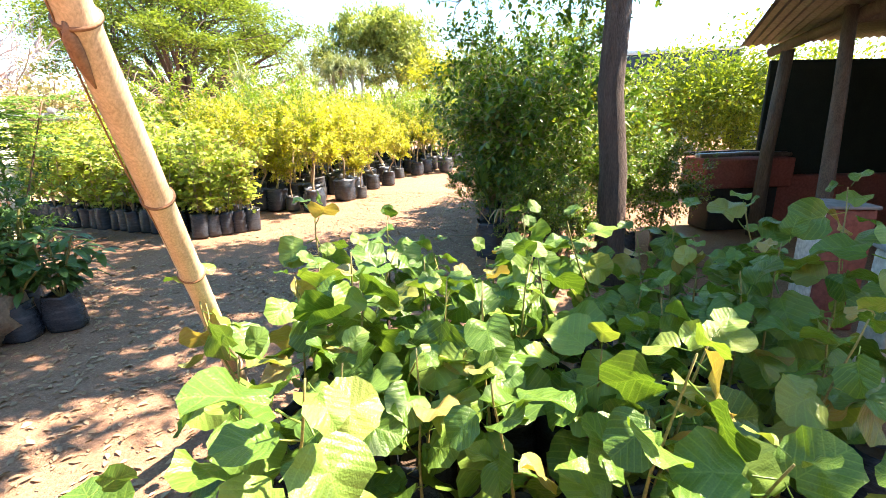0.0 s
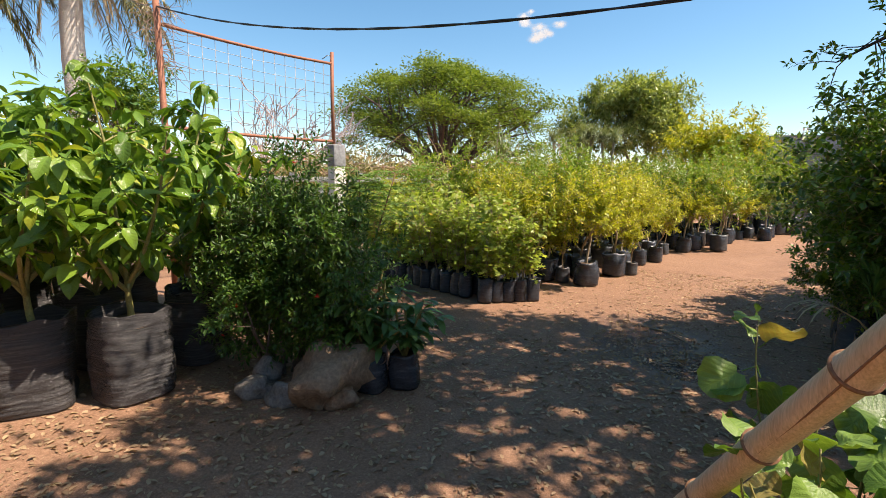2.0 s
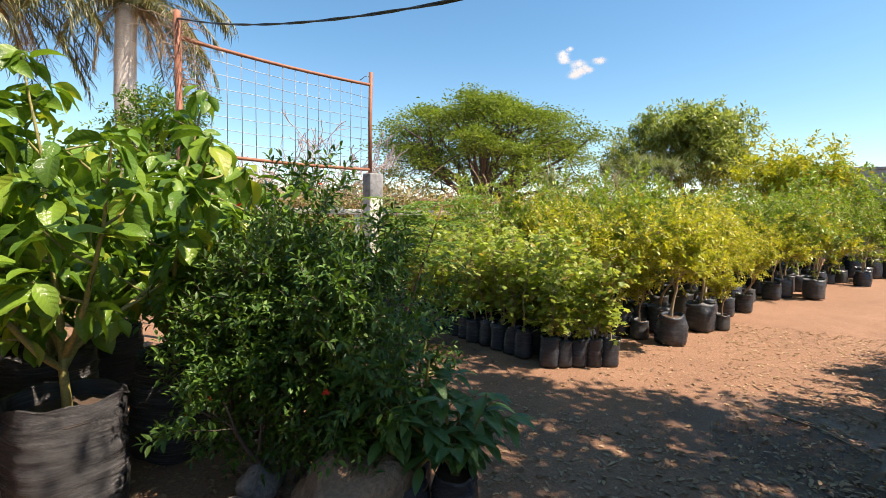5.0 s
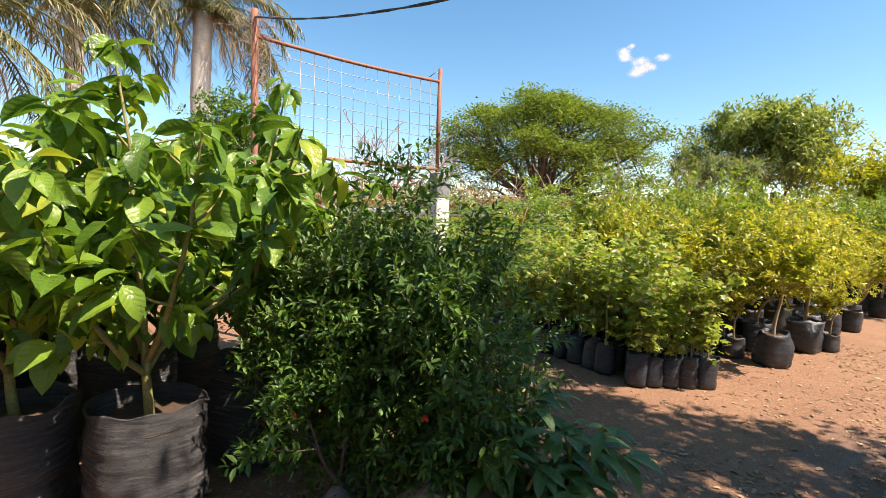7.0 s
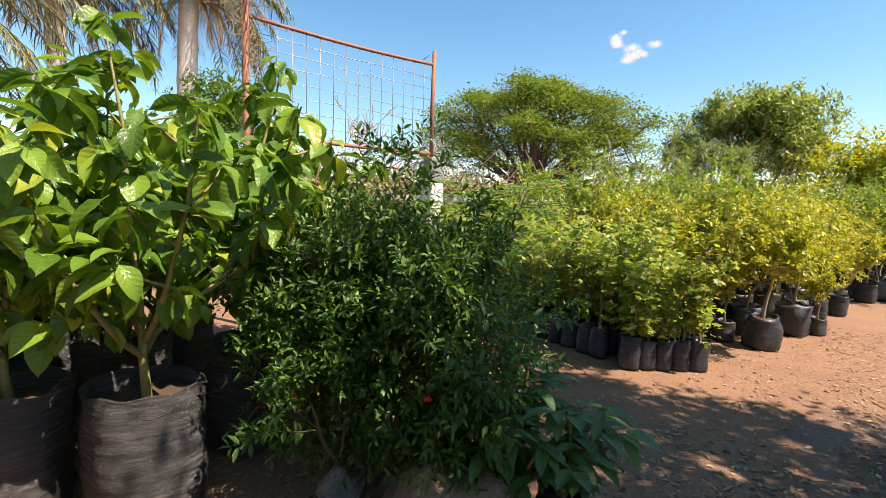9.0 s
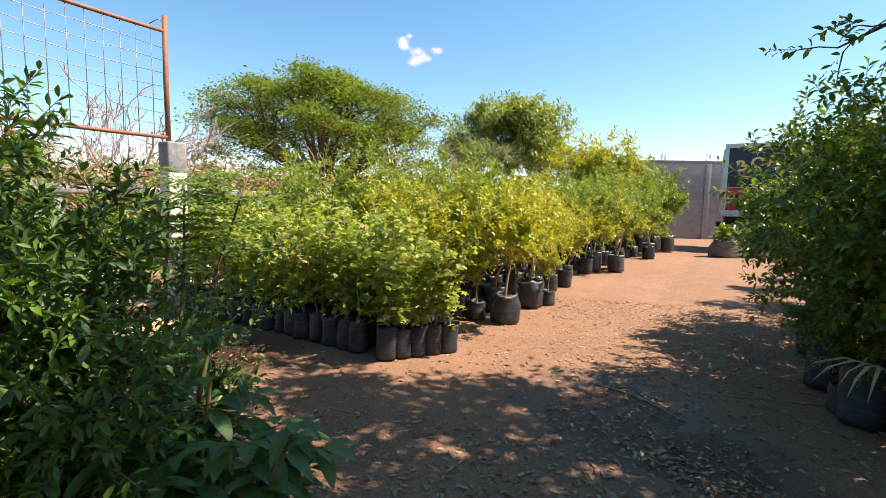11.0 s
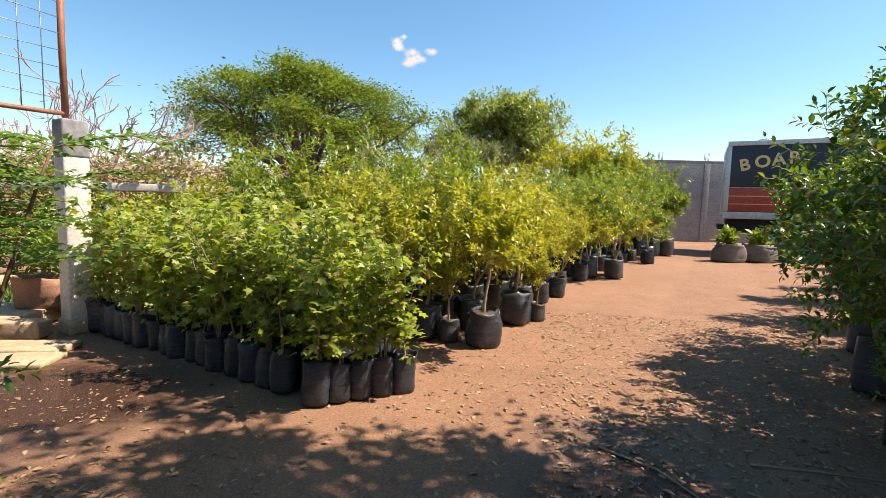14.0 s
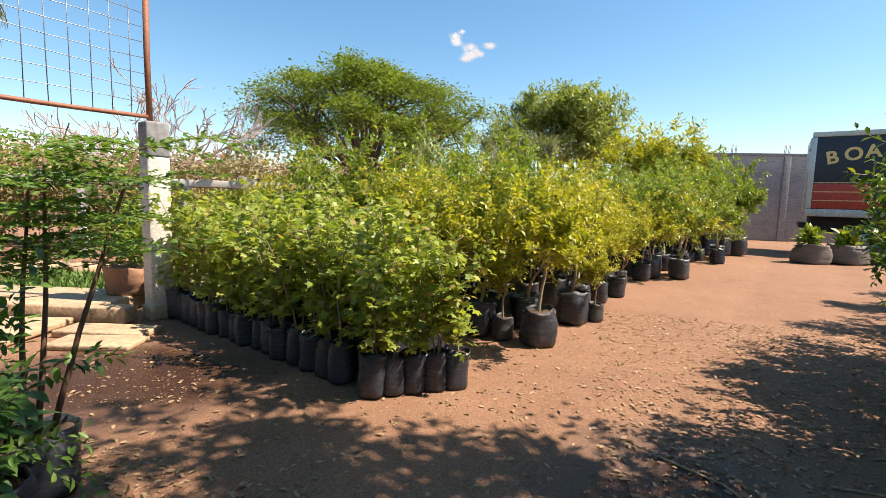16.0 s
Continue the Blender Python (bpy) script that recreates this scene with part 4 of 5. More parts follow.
def star_sapling(seed):
    gen = np.random.default_rng(seed)
    stems, twigs, pos, way = [], [], [], []
    for k in range(gen.integers(2, 4)):
        pts = wander((gen.normal(0, 0.02), gen.normal(0, 0.02), 0.22), (gen.normal(0, 0.1), gen.normal(0, 0.1), 1), gen.uniform(0.5, 0.72) + 0.06 * (seed % 10), 10, 0.07, gen, 0.02)
        stems.append(tube(pts, [0.009 - 0.0006 * i for i in range(11)], 5, False))
        for j in range(2, 11):
            for _ in range(2):
                a = gen.uniform(0, 6.28)
                tw = wander(pts[j], (math.cos(a), math.sin(a), 0.3), gen.uniform(0.04, 0.13), 2, 0.2, gen)
                twigs.append(tube(tw, 0.0025, 3, False))
                for q in tw[1:]:
                    for _ in range(3):
                        pos.append(tuple(q + Vector(gen.normal(0, 0.03, 3))))
                        way.append((math.cos(a) + gen.normal(0, 0.7), math.sin(a) + gen.normal(0, 0.7), gen.normal(-0.2, 0.5)))
    lv = leaves("star", np.array(pos), np.array(way), gen.uniform(0.036, 0.078, len(pos)), 1.0, 0.45, gen)
    ob = potted("potted_sapling", 0.098, 0.29, seed, PLASTIC, stems, lv, L_MAPLE, PALE_STEM, "slender sapling with pale lobed leaves in a small black bag", group="lobed-leaf saplings in the front bed")
    tagged(mesh_object("twig", *merge(twigs), PALE_STEM, ob), kind="stuff")
    return ob


def round_sapling(seed, mat, h, r, bagr, bagh, count, kind, size, width, label, group):
    gen = np.random.default_rng(seed)
    lean = Vector((gen.normal(0, 0.22), gen.normal(0, 0.22), 1))
    (sv, sf), tips = branching((0, 0, bagh * 0.8), lean, (h - bagh) * 0.4, 0.02, 2, gen, (3, 5), 0.9, 0.62, 0.2, 0.06, 5, 6)
    tp, tw = tip_arrays(tips)
    per = 9
    n = int(count * 0.7 / per)
    lp, lw = lump_points((0, 0, bagh + (h - bagh) * 0.6), (r, r, (h - bagh) * 0.46), n, gen, 16, (0.22, 0.4), 0.5)
    a, twa = sprays(tp, tw, 0.14, per, kind, size, width, gen, 0.3, 0.35, 0.003)
    b, twb = sprays(lp, lw, 0.16, per, kind, size, width, gen, 0.35, 0.35, 0.003)
    ob = potted("potted_tree", bagr, bagh, seed, PLASTIC if seed % 3 else GREY_PLASTIC, (sv, sf), merge([a, b]), mat, PALE_STEM, label, group=group)
    tagged(mesh_object("twig", *merge([twa, twb]), PALE_STEM, ob), kind="stuff")
    return ob


def rows():
    gen = np.random.default_rng(77)
    stars = [star_sapling(100 + i) for i in range(10)]
    spots = []
    for i in range(5):                                   # short front row
        spots.append((-2.93 + 0.125 * i, 5.5 + 0.085 * i))
    for j in range(5):                                   # edge towards the kerb, and rows behind it
        for i in range(17):
            x = -3.08 - 0.172 * i + 0.06 * j
            y = 5.58 + 0.062 * i + 0.2 * j + (0.02 * i if j else 0)
            if j or i:
                spots.append((x + gen.normal(0, 0.012), y + gen.normal(0, 0.012)))
    for j in range(1, 5):
        for i in range(1 + j // 3):
            spots.append((-2.95 + 0.17 * i + gen.normal(0, 0.015), 5.55 + 0.2 * j + 0.07 * i))
    for k, (x, y) in enumerate(spots):
        m = stand(x, y, gen.uniform(0, 360), gen.uniform(0.92, 1.06))
        if k < len(stars):
            stars[k].matrix_basis = m
        else:
            copy_thing(stars[k % len(stars)], m)
    lime = [round_sapling(200 + i, L_LIME, 1.95, 0.5, 0.175, 0.36, 900, "oval", 0.075, 0.5, "citrus tree with yellow-green leaves in a black grow bag", "citrus trees beside the track") for i in range(5)]
    mids = [round_sapling(220 + i, L_MID, 2.05, 0.46, 0.16, 0.34, 760, "oval", 0.085, 0.42, "young fruit tree with fresh green leaves in a black bag", "young fruit trees in the bed") for i in range(4)]
    made = set()

    def put(kind, k, x, y, s):
        src = (lime if kind else mids)[k % (5 if kind else 4)]
        m = stand(x, y, gen.uniform(0, 360), s)
        if src.name in made:
            copy_thing(src, m)
        else:
            made.add(src.name)
            src.matrix_basis = m

    front = ((-1.98, 7.15), (-2.33, 7.2), (-2.6, 7.28), (-2.88, 7.3), (-3.36, 7.55), (-1.7, 8.15), (-1.45, 8.35), (-2.15, 7.75), (-2.6, 7.9))
    for k, (x, y) in enumerate(front):
        put(True, k, x, y, (0.98, 0.62, 0.95, 0.9, 1.0, 1.05, 0.9, 1.0, 1.05)[k])
    k = 0
    y = 7.9
    while y < 17:
        edge = -1.85 + (y - 7.6) * 0.40 + gen.uniform(-0.3, 0.1) - (0.45 if 10.6 < y < 12.2 or 13.6 < y < 15.5 else 0)
        x = edge - (0.45 if y < 9 else 0.05)
        col = 0
        while x > -6.0 + (y - 7) * 0.25:
            lim = gen.random() < (0.8 if col < 5 and y < 12.5 else 0.25)
            put(lim, k, x + gen.normal(0, 0.06), y + gen.normal(0, 0.06), gen.uniform(0.85, 1.1))
            k += 1
            col += 1
            x -= 0.42 + 0.05 * (y > 10)
        y += 0.55 + 0.06 * (y > 10)
    tall = [round_sapling(240 + i, L_MID, 2.7, 0.65, 0.22, 0.5, 900, "oval", 0.14, 0.34, "tall young mango tree in a large black bag", "tall young trees at the end of the bed") for i in range(3)]
    for k, (x, y) in enumerate(((1.25, 18.0), (1.75, 18.2), (2.2, 18.4), (2.65, 18.6), (0.9, 18.9), (1.5, 19.1), (2.1, 19.4), (0.3, 18.4), (0.6, 17.2), (-0.4, 17.9), (2.5, 20.0))):
        m = stand(x, y, gen.uniform(0, 360), gen.uniform(0.85, 1.2))
        if k < 3:
            tall[k].matrix_basis = m
        else:
            copy_thing(tall[k % 3], m)


rows()

# ---- right side of the track ----


def dark_citrus(seed, h, r, count):
    gen = np.random.default_rng(seed)
    bh = 0.42
    limbs, tips = branching((0, 0, bh * 0.8), (gen.normal(0, 0.1), gen.normal(0, 0.1), 1), (h - bh) * 0.36, 0.028, 3, gen, (2, 4), 0.75, 0.66, 0.12, 0.03, 4, 7, split=True)
    tp, tw = tip_arrays(tips)
    per = 9
    lp, lw = lump_points((0, 0, bh + (h - bh) * 0.52), (r, r, (h - bh) * 0.56), int(count * 0.75 / per), gen, 44, (0.16, 0.34), 0.5)
    a, twa = sprays(tp, tw, 0.15, per, "oval", 0.072, 0.52, gen, 0.25, 0.3, 0.0028)
    b, twb = sprays(lp, lw, 0.17, per, "oval", 0.072, 0.52, gen, 0.25, 0.3, 0.0028)
    # long shoots rising past the crown
    up = np.array(tp)[np.argsort(-tp[:, 2])[:14]]
    c, twc = sprays(up, np.tile((0.0, 0.0, 1.4), (len(up), 1)) + gen.normal(0, 0.5, (len(up), 3)), 0.26, 11, "oval", 0.07, 0.52, gen, 0.2, 0.3, 0.004)
    ob = potted("potted_citrus", 0.15, bh, seed, PLASTIC, limbs, merge([a, b, c]), L_DARK, PALE_STEM, "bushy dark green citrus tree in a black grow bag", group="dark citrus trees along the track")
    tagged(mesh_object("twig", *merge([twa, twb, twc]), PALE_STEM, ob), kind="stuff")
    return ob


def right_side():
    gen = np.random.default_rng(88)
    src = [dark_citrus(300, 2.1, 0.92, 6600), dark_citrus(301, 2.05, 0.8, 5600), dark_citrus(302, 2.3, 0.9, 6200)]
    spots = ((0.55, 5.05, 1.0), (1.02, 4.45, 1.1), (0.7, 5.75, 1.0), (1.35, 5.6, 1.1), (1.1, 6.7, 0.95), (1.8, 6.9, 1.0), (1.75, 7.9, 1.0), (2.6, 9.3, 0.9), (3.4, 10.9, 0.85), (4.4, 12.5, 0.75), (5.4, 12.6, 0.9), (5.7, 14.5, 0.7), (6.4, 16.2, 0.7), (4.2, 11.0, 0.95), (0.78, 3.95, 0.42), (1.02, 3.72, 0.4), (1.75, 4.3, 0.55), (2.15, 4.5, 0.5), (0.72, 4.9, 0.6), (1.15, 5.0, 0.6), (0.5, 5.2, 0.5))
    for k, (x, y, s) in enumerate(spots):
        m = stand(x, y, gen.uniform(0, 360), s)
        if k < 3:
            src[k].matrix_basis = m
        else:
            copy_thing(src[k % 3], m)


right_side()


L_BROAD_PALM = foliage("fan palm blades", (0.04, 0.11, 0.03), (0.08, 0.19, 0.05), (0.17, 0.3, 0.08), 0.3, 0.5)


def fan_palm():
    gen = np.random.default_rng(17)
    ob = thing("potted_fan_palm", pose(0.5, 4.42, 0), "young fan palm in a black bag with some dry fronds", "potted plant")
    mesh_object("grow_bag", *bag_mesh(0.16, 0.36, 5), PLASTIC, ob, "black plastic grow bag")
    mesh_object("soil", *soil_mesh(0.155, 0.31, 2), POT_SOIL, ob)
    for k, (a, up, dry) in enumerate(((2.6, 2.4, 0), (1.2, 1.8, 0), (3.9, 1.7, 0), (3.3, 0.5, 1), (4.8, 0.35, 1), (5.4, 1.3, 0))):
        d = Vector((math.cos(a), math.sin(a), up)).normalized()
        hub = Vector((0, 0, 0.42)) + d * (0.34 if not dry else 0.36)
        stalk = tube([(0, 0, 0.28), tuple(hub * 0.5 + Vector((0, 0, 0.2))), tuple(hub)], 0.006, 5, False)
        side = d.cross(Vector((0, 0, 1))).normalized()
        n = 7 if dry else 17
        ang = np.linspace(-0.7, 0.7, n) if dry else np.linspace(-1.1, 1.1, n)
        way = np.array([tuple(d * math.cos(q) + side * math.sin(q) + Vector((0, 0, -0.5 * dry))) for q in ang])
        blades = leaves("strap", np.tile(tuple(hub), (n, 1)), way, gen.uniform(0.26, 0.38, n), 0.07, 0.1, gen)
        mesh_object("frond", *merge([stalk, blades]), STRAW if dry else L_BROAD_PALM, ob, "dry straw-coloured frond" if dry else "")


fan_palm()


def shade_tree():
    gen = np.random.default_rng(64)
    x, y = 1.38, 3.62
    ob = thing("shade_tree", pose(x, y, 0), "tall tree with a dark furrowed trunk shading the yard", "tree")
    pts = [(0, 0, -0.05), (-0.03, 0.02, 0.3), (-0.05, 0.0, 0.9), (-0.11, 0.03, 1.5), (-0.08, 0.06, 2.2), (-0.02, 0.05, 3.0), (0.02, 0.0, 3.7)]
    v, f = tube(pts, [0.16, 0.115, 0.1, 0.095, 0.09, 0.085, 0.08], 22)
    v = np.array([tuple(Vector(q) * 1.0 + Vector((1, 1, 0)) * 0.022 * noise.noise(Vector((q[0] * 26, q[1] * 26, q[2] * 2)))) for q in v])
    # the long limb is added, unseen, towards the lobe that shades the front saplings
    pieces, tips = [(v, f), tube([(0, 0, 3.3), (0.9, -0.7, 3.8), (2.2, -1.9, 4.2)], [0.07, 0.05, 0.03], 7)], []
    for i in range(9):
        a = i * 2.4
        (bv, bf), t = branching((0, 0, 3.2 + 0.06 * i), (math.cos(a), math.sin(a), 0.55), 1.5, 0.07, 3, gen, (2, 3), 0.75, 0.72, 0.14, 0.02)
        pieces.append((bv, bf))
        tips += t
    tips = [t for t in tips if t[0][2] > 3.1]
    tp, tw = tip_arrays(tips)
    crown = [sprays(tp, tw, 0.3, 4, "oval", 0.12, 0.5, gen, 0.1, 0.4)]
    # out-of-view lobes set up-sun to shade the ground; the last darkens the front saplings
    for c, r, n, lumps in (((-0.1, 0.3, 4.75), (2.8, 2.0, 1.0), 760, 150), ((-0.6, 1.65, 4.9), (2.3, 0.9, 0.6), 330, 70), ((-0.85, -0.8, 4.9), (1.4, 1.2, 0.6), 330, 60), ((-0.6, -1.9, 5.0), (1.5, 1.2, 0.6), 260, 50), ((2.65, -2.3, 4.2), (1.2, 1.1, 0.5), 420, 60)):
        lp, lw = lump_points(c, r, n, gen, lumps, (0.05, 0.11), 0.1)
        crown.append(sprays(lp, lw, 0.24, 9, "oval", 0.125, 0.52, gen, 0.0, 0.4))
    lp, lw = lump_points((0.05, 0.7, 2.75), (0.75, 0.6, 0.5), 190, gen, 24, (0.16, 0.3), 0.3)
    crown.append(sprays(lp, lw, 0.18, 9, "oval", 0.075, 0.52, gen, 0.1, 0.4))
    for k in range(0, 190, 8):
        mid = Vector(lp[k]) * 0.5 + Vector((0.0, 0.0, 1.15))
        pieces.append(tube([(-0.05, 0.04, 2.2), tuple(mid), tuple(lp[k])], [0.014, 0.01, 0.004], 5, False))
    # low bough reaching over the track
    bough = [(-0.05, 0.04, 2.45), (-0.35, 0.5, 2.6), (-0.66, 0.9, 2.62), (-0.95, 1.2, 2.54), (-1.2, 1.4, 2.42)]
    pieces.append(tube(bough, [0.04, 0.03, 0.022, 0.014, 0.006], 7, False))
    bp, bw = [], []
    for k in range(1, 5):
        for _ in range(9):
            p0 = Vector(bough[k - 1]).lerp(Vector(bough[k]), gen.uniform(0, 1))
            side = Vector((gen.normal(-0.3, 0.7), gen.normal(0, 0.7), gen.normal(0.05, 0.45)))
            pts = wander(p0, side, gen.uniform(0.12, 0.5), 3, 0.2, gen, -0.1)
            pieces.append(tube(pts, [0.006, 0.005, 0.004, 0.002], 4, False))
            for q in pts[1:]:
                bp.append(tuple(q))
                bw.append(tuple(pts[-1] - pts[0]))
    crown.append(sprays(np.array(bp), np.array(bw) * 3, 0.12, 7, "oval", 0.066, 0.52, gen, -0.1, 0.4))
    mesh_object("trunk", *merge(pieces), DARK_BARK, ob)
    mesh_object("crown", *merge(crown), L_DARK, ob)


shade_tree()


def hedge(name, x0, y0, x1, y1, depth, h, count, mat, seed, label, size=0.12):
    gen = np.random.default_rng(seed)
    ob = thing(name, Matrix(), label, "hedge", kind="stuff")
    parts = []
    n = max(3, int(math.hypot(x1 - x0, y1 - y0) / (h * 0.45)))
    for i in range(n):
        t = (i + 0.5) / n
        hh = h * gen.uniform(0.8, 1.1)
        parts.append(puff((x0 + (x1 - x0) * t, y0 + (y1 - y0) * t, hh * 0.5), (h * 0.5, depth, hh * 0.55), count // n, "oval", size, 0.5, gen, 0.4, 0.1, 26))
    v, f = merge(parts)
    v[:, 2] = np.maximum(v[:, 2], 0.01)
    mesh_object("foliage", v, f, mat, ob)


L_SUNNY = foliage("sunlit hedge leaves", (0.05, 0.11, 0.014), (0.15, 0.25, 0.025), (0.42, 0.5, 0.06), 0.42, 0.36)
hedge("hedge", 2.75, 8.6, 8.5, 7.4, 0.8, 2.6, 46000, L_SUNNY, 70, "tall sunlit yellow-green hedge behind the shed", 0.075)
hedge("hedge", -11.5, 12.5, -6.2, 15.8, 0.8, 1.9, 12000, L_MID, 71, "mixed green shrubs behind the nursery bed", 0.1)
hedge("hedge", -16, 9.5, -11, 14.5, 0.8, 2.7, 16000, L_VINE, 72, "dry and green shrubs beyond the pergola", 0.12)
hedge("hedge", -60, 14, -3, 40, 2.0, 3.9, 26000, L_MANGO, 73, "distant line of dusty green bushes", 0.4)
hedge("hedge", -9.5, -1.5, -9.2, 5.4, 0.8, 2.4, 12000, L_AVO, 74, "dark shrubs behind the large bagged trees", 0.12)


hedge("garden_shrubs", -10.2, 8.9, -6.6, 9.6, 0.5, 1.3, 7000, L_MID, 75, "mixed garden shrubs beside the path", 0.08)


def shed():
    ob = thing("shed", Matrix(), "open lean-to shed with pole posts, sheet roof and dark net wall", "shed")
    mesh_object("post", *tube([(3.55, 5.15, -0.05), (3.52, 5.1, 0.9), (3.58, 5.12, 1.95)], [0.08, 0.065, 0.06], 10), WOOD, ob)
    mesh_object("post", *tube([(2.85, 3.4, -0.05), (2.95, 3.55, 0.7), (3.12, 3.8, 1.45), (3.2, 3.95, 2.1)], [0.06, 0.055, 0.05, 0.048], 10), WOOD, ob)
    mesh_object("beam", *tube([(3.6, 5.4, 1.96), (3.42, 4.5, 2.02), (3.16, 3.4, 2.08)], 0.05, 9), WOOD, ob)
    mesh_object("rafter", *tube([(3.3, 4.1, 2.05), (5.6, 5.2, 2.35)], 0.05, 8), WOOD, ob)
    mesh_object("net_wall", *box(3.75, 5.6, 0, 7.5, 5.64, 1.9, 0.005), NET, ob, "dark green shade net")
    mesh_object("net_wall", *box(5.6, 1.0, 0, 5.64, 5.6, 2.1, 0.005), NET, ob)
    # near-end net is an unseen addition that keeps skylight out of the shed
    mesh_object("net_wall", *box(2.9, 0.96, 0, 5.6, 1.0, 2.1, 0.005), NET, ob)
    mesh_object("low_wall", *box(3.7, 5.42, 0, 5.58, 5.58, 0.62, 0.02), RED_WASH, ob)
    # corrugated roof
    xs, ys = np.linspace(0, 3.8, 77), np.linspace(0, 1, 3)
    verts = []
    for t in ys:
        for i, q in enumerate(xs):
            verts.append((3.43 - 2.2 * t + q, 5.7 - 4.4 * t + q * 0.1, 2.05 + 0.06 * q + 0.022 * (i % 2) + 0.08 * t))
    w = len(xs)
    fc = [(j * w + i, j * w + i + 1, (j + 1) * w + i + 1, (j + 1) * w + i) for j in range(2) for i in range(w - 1)]
    v2 = np.array(verts) + (0, 0, 0.012)
    low, nf = np.array(verts), len(verts)
    edge = []
    for i in range(w - 1):
        edge.append((i, i + 1, nf + i + 1, nf + i))
        edge.append((2 * w + i, 2 * w + i + 1, nf + 2 * w + i + 1, nf + 2 * w + i))
    mesh_object("roof", np.concatenate([low, v2]), [q[::-1] for q in fc] + [tuple(i + nf for i in q) for q in fc] + edge, TIN, ob, smooth=False)
    tank = thing("trough", pose(2.98, 5.25, 0, 0, 0, 4), "red-washed concrete trough with pipes laid across its top", "trough")
    mesh_object("basin", *box(0, 0, 0.5, 1.05, 0.5, 0.84, 0.03), RED_WASH, tank)
    mesh_object("plinth", *box(0.12, 0.06, 0, 0.93, 0.44, 0.498, 0.02), BLACK, tank)
    for i, (yy, zz) in enumerate(((0.06, 0.87), (0.16, 0.87), (0.3, 0.88), (0.4, 0.875))):
        mesh_object("pipe", *tube([(-0.05, yy, zz), (0.5, yy + 0.01, zz + 0.01), (1.02 + 0.03 * i, yy, zz)], 0.024, 9), (WOOD, SILVER, BLACK, WOOD)[i], tank)
    blk = thing("plinth_block", pose(2.42, 2.78, 0, 0, 0, -12), "squat masonry block, white on one side and red on another", "block")
    mesh_object("core", *box(-0.13, -0.13, 0, 0.13, 0.13, 0.76, 0.02), RED_WASH, blk)
    mesh_object("white_face", *box(-0.136, -0.125, 0.02, -0.13, 0.125, 0.74, 0.002), WHITE_PAINT, blk)
    low = thing("plinth_block", pose(2.02, 1.86, 0, 0, 0, -20), "squat masonry block with pale worn plaster", "block")
    mesh_object("core", *box(-0.12, -0.12, 0, 0.12, 0.12, 0.72, 0.02), WHITE_PAINT, low)
    mesh_object("top_slab", *box(-0.13, -0.13, 0.722, 0.13, 0.13, 0.742, 0.008), CONCRETE, low)
    mesh_object("top_slab", *box(-0.14, -0.14, 0.762, 0.14, 0.14, 0.785, 0.008), CONCRETE, blk)


shed()

# ---- left side: large bags, bush, rocks ----


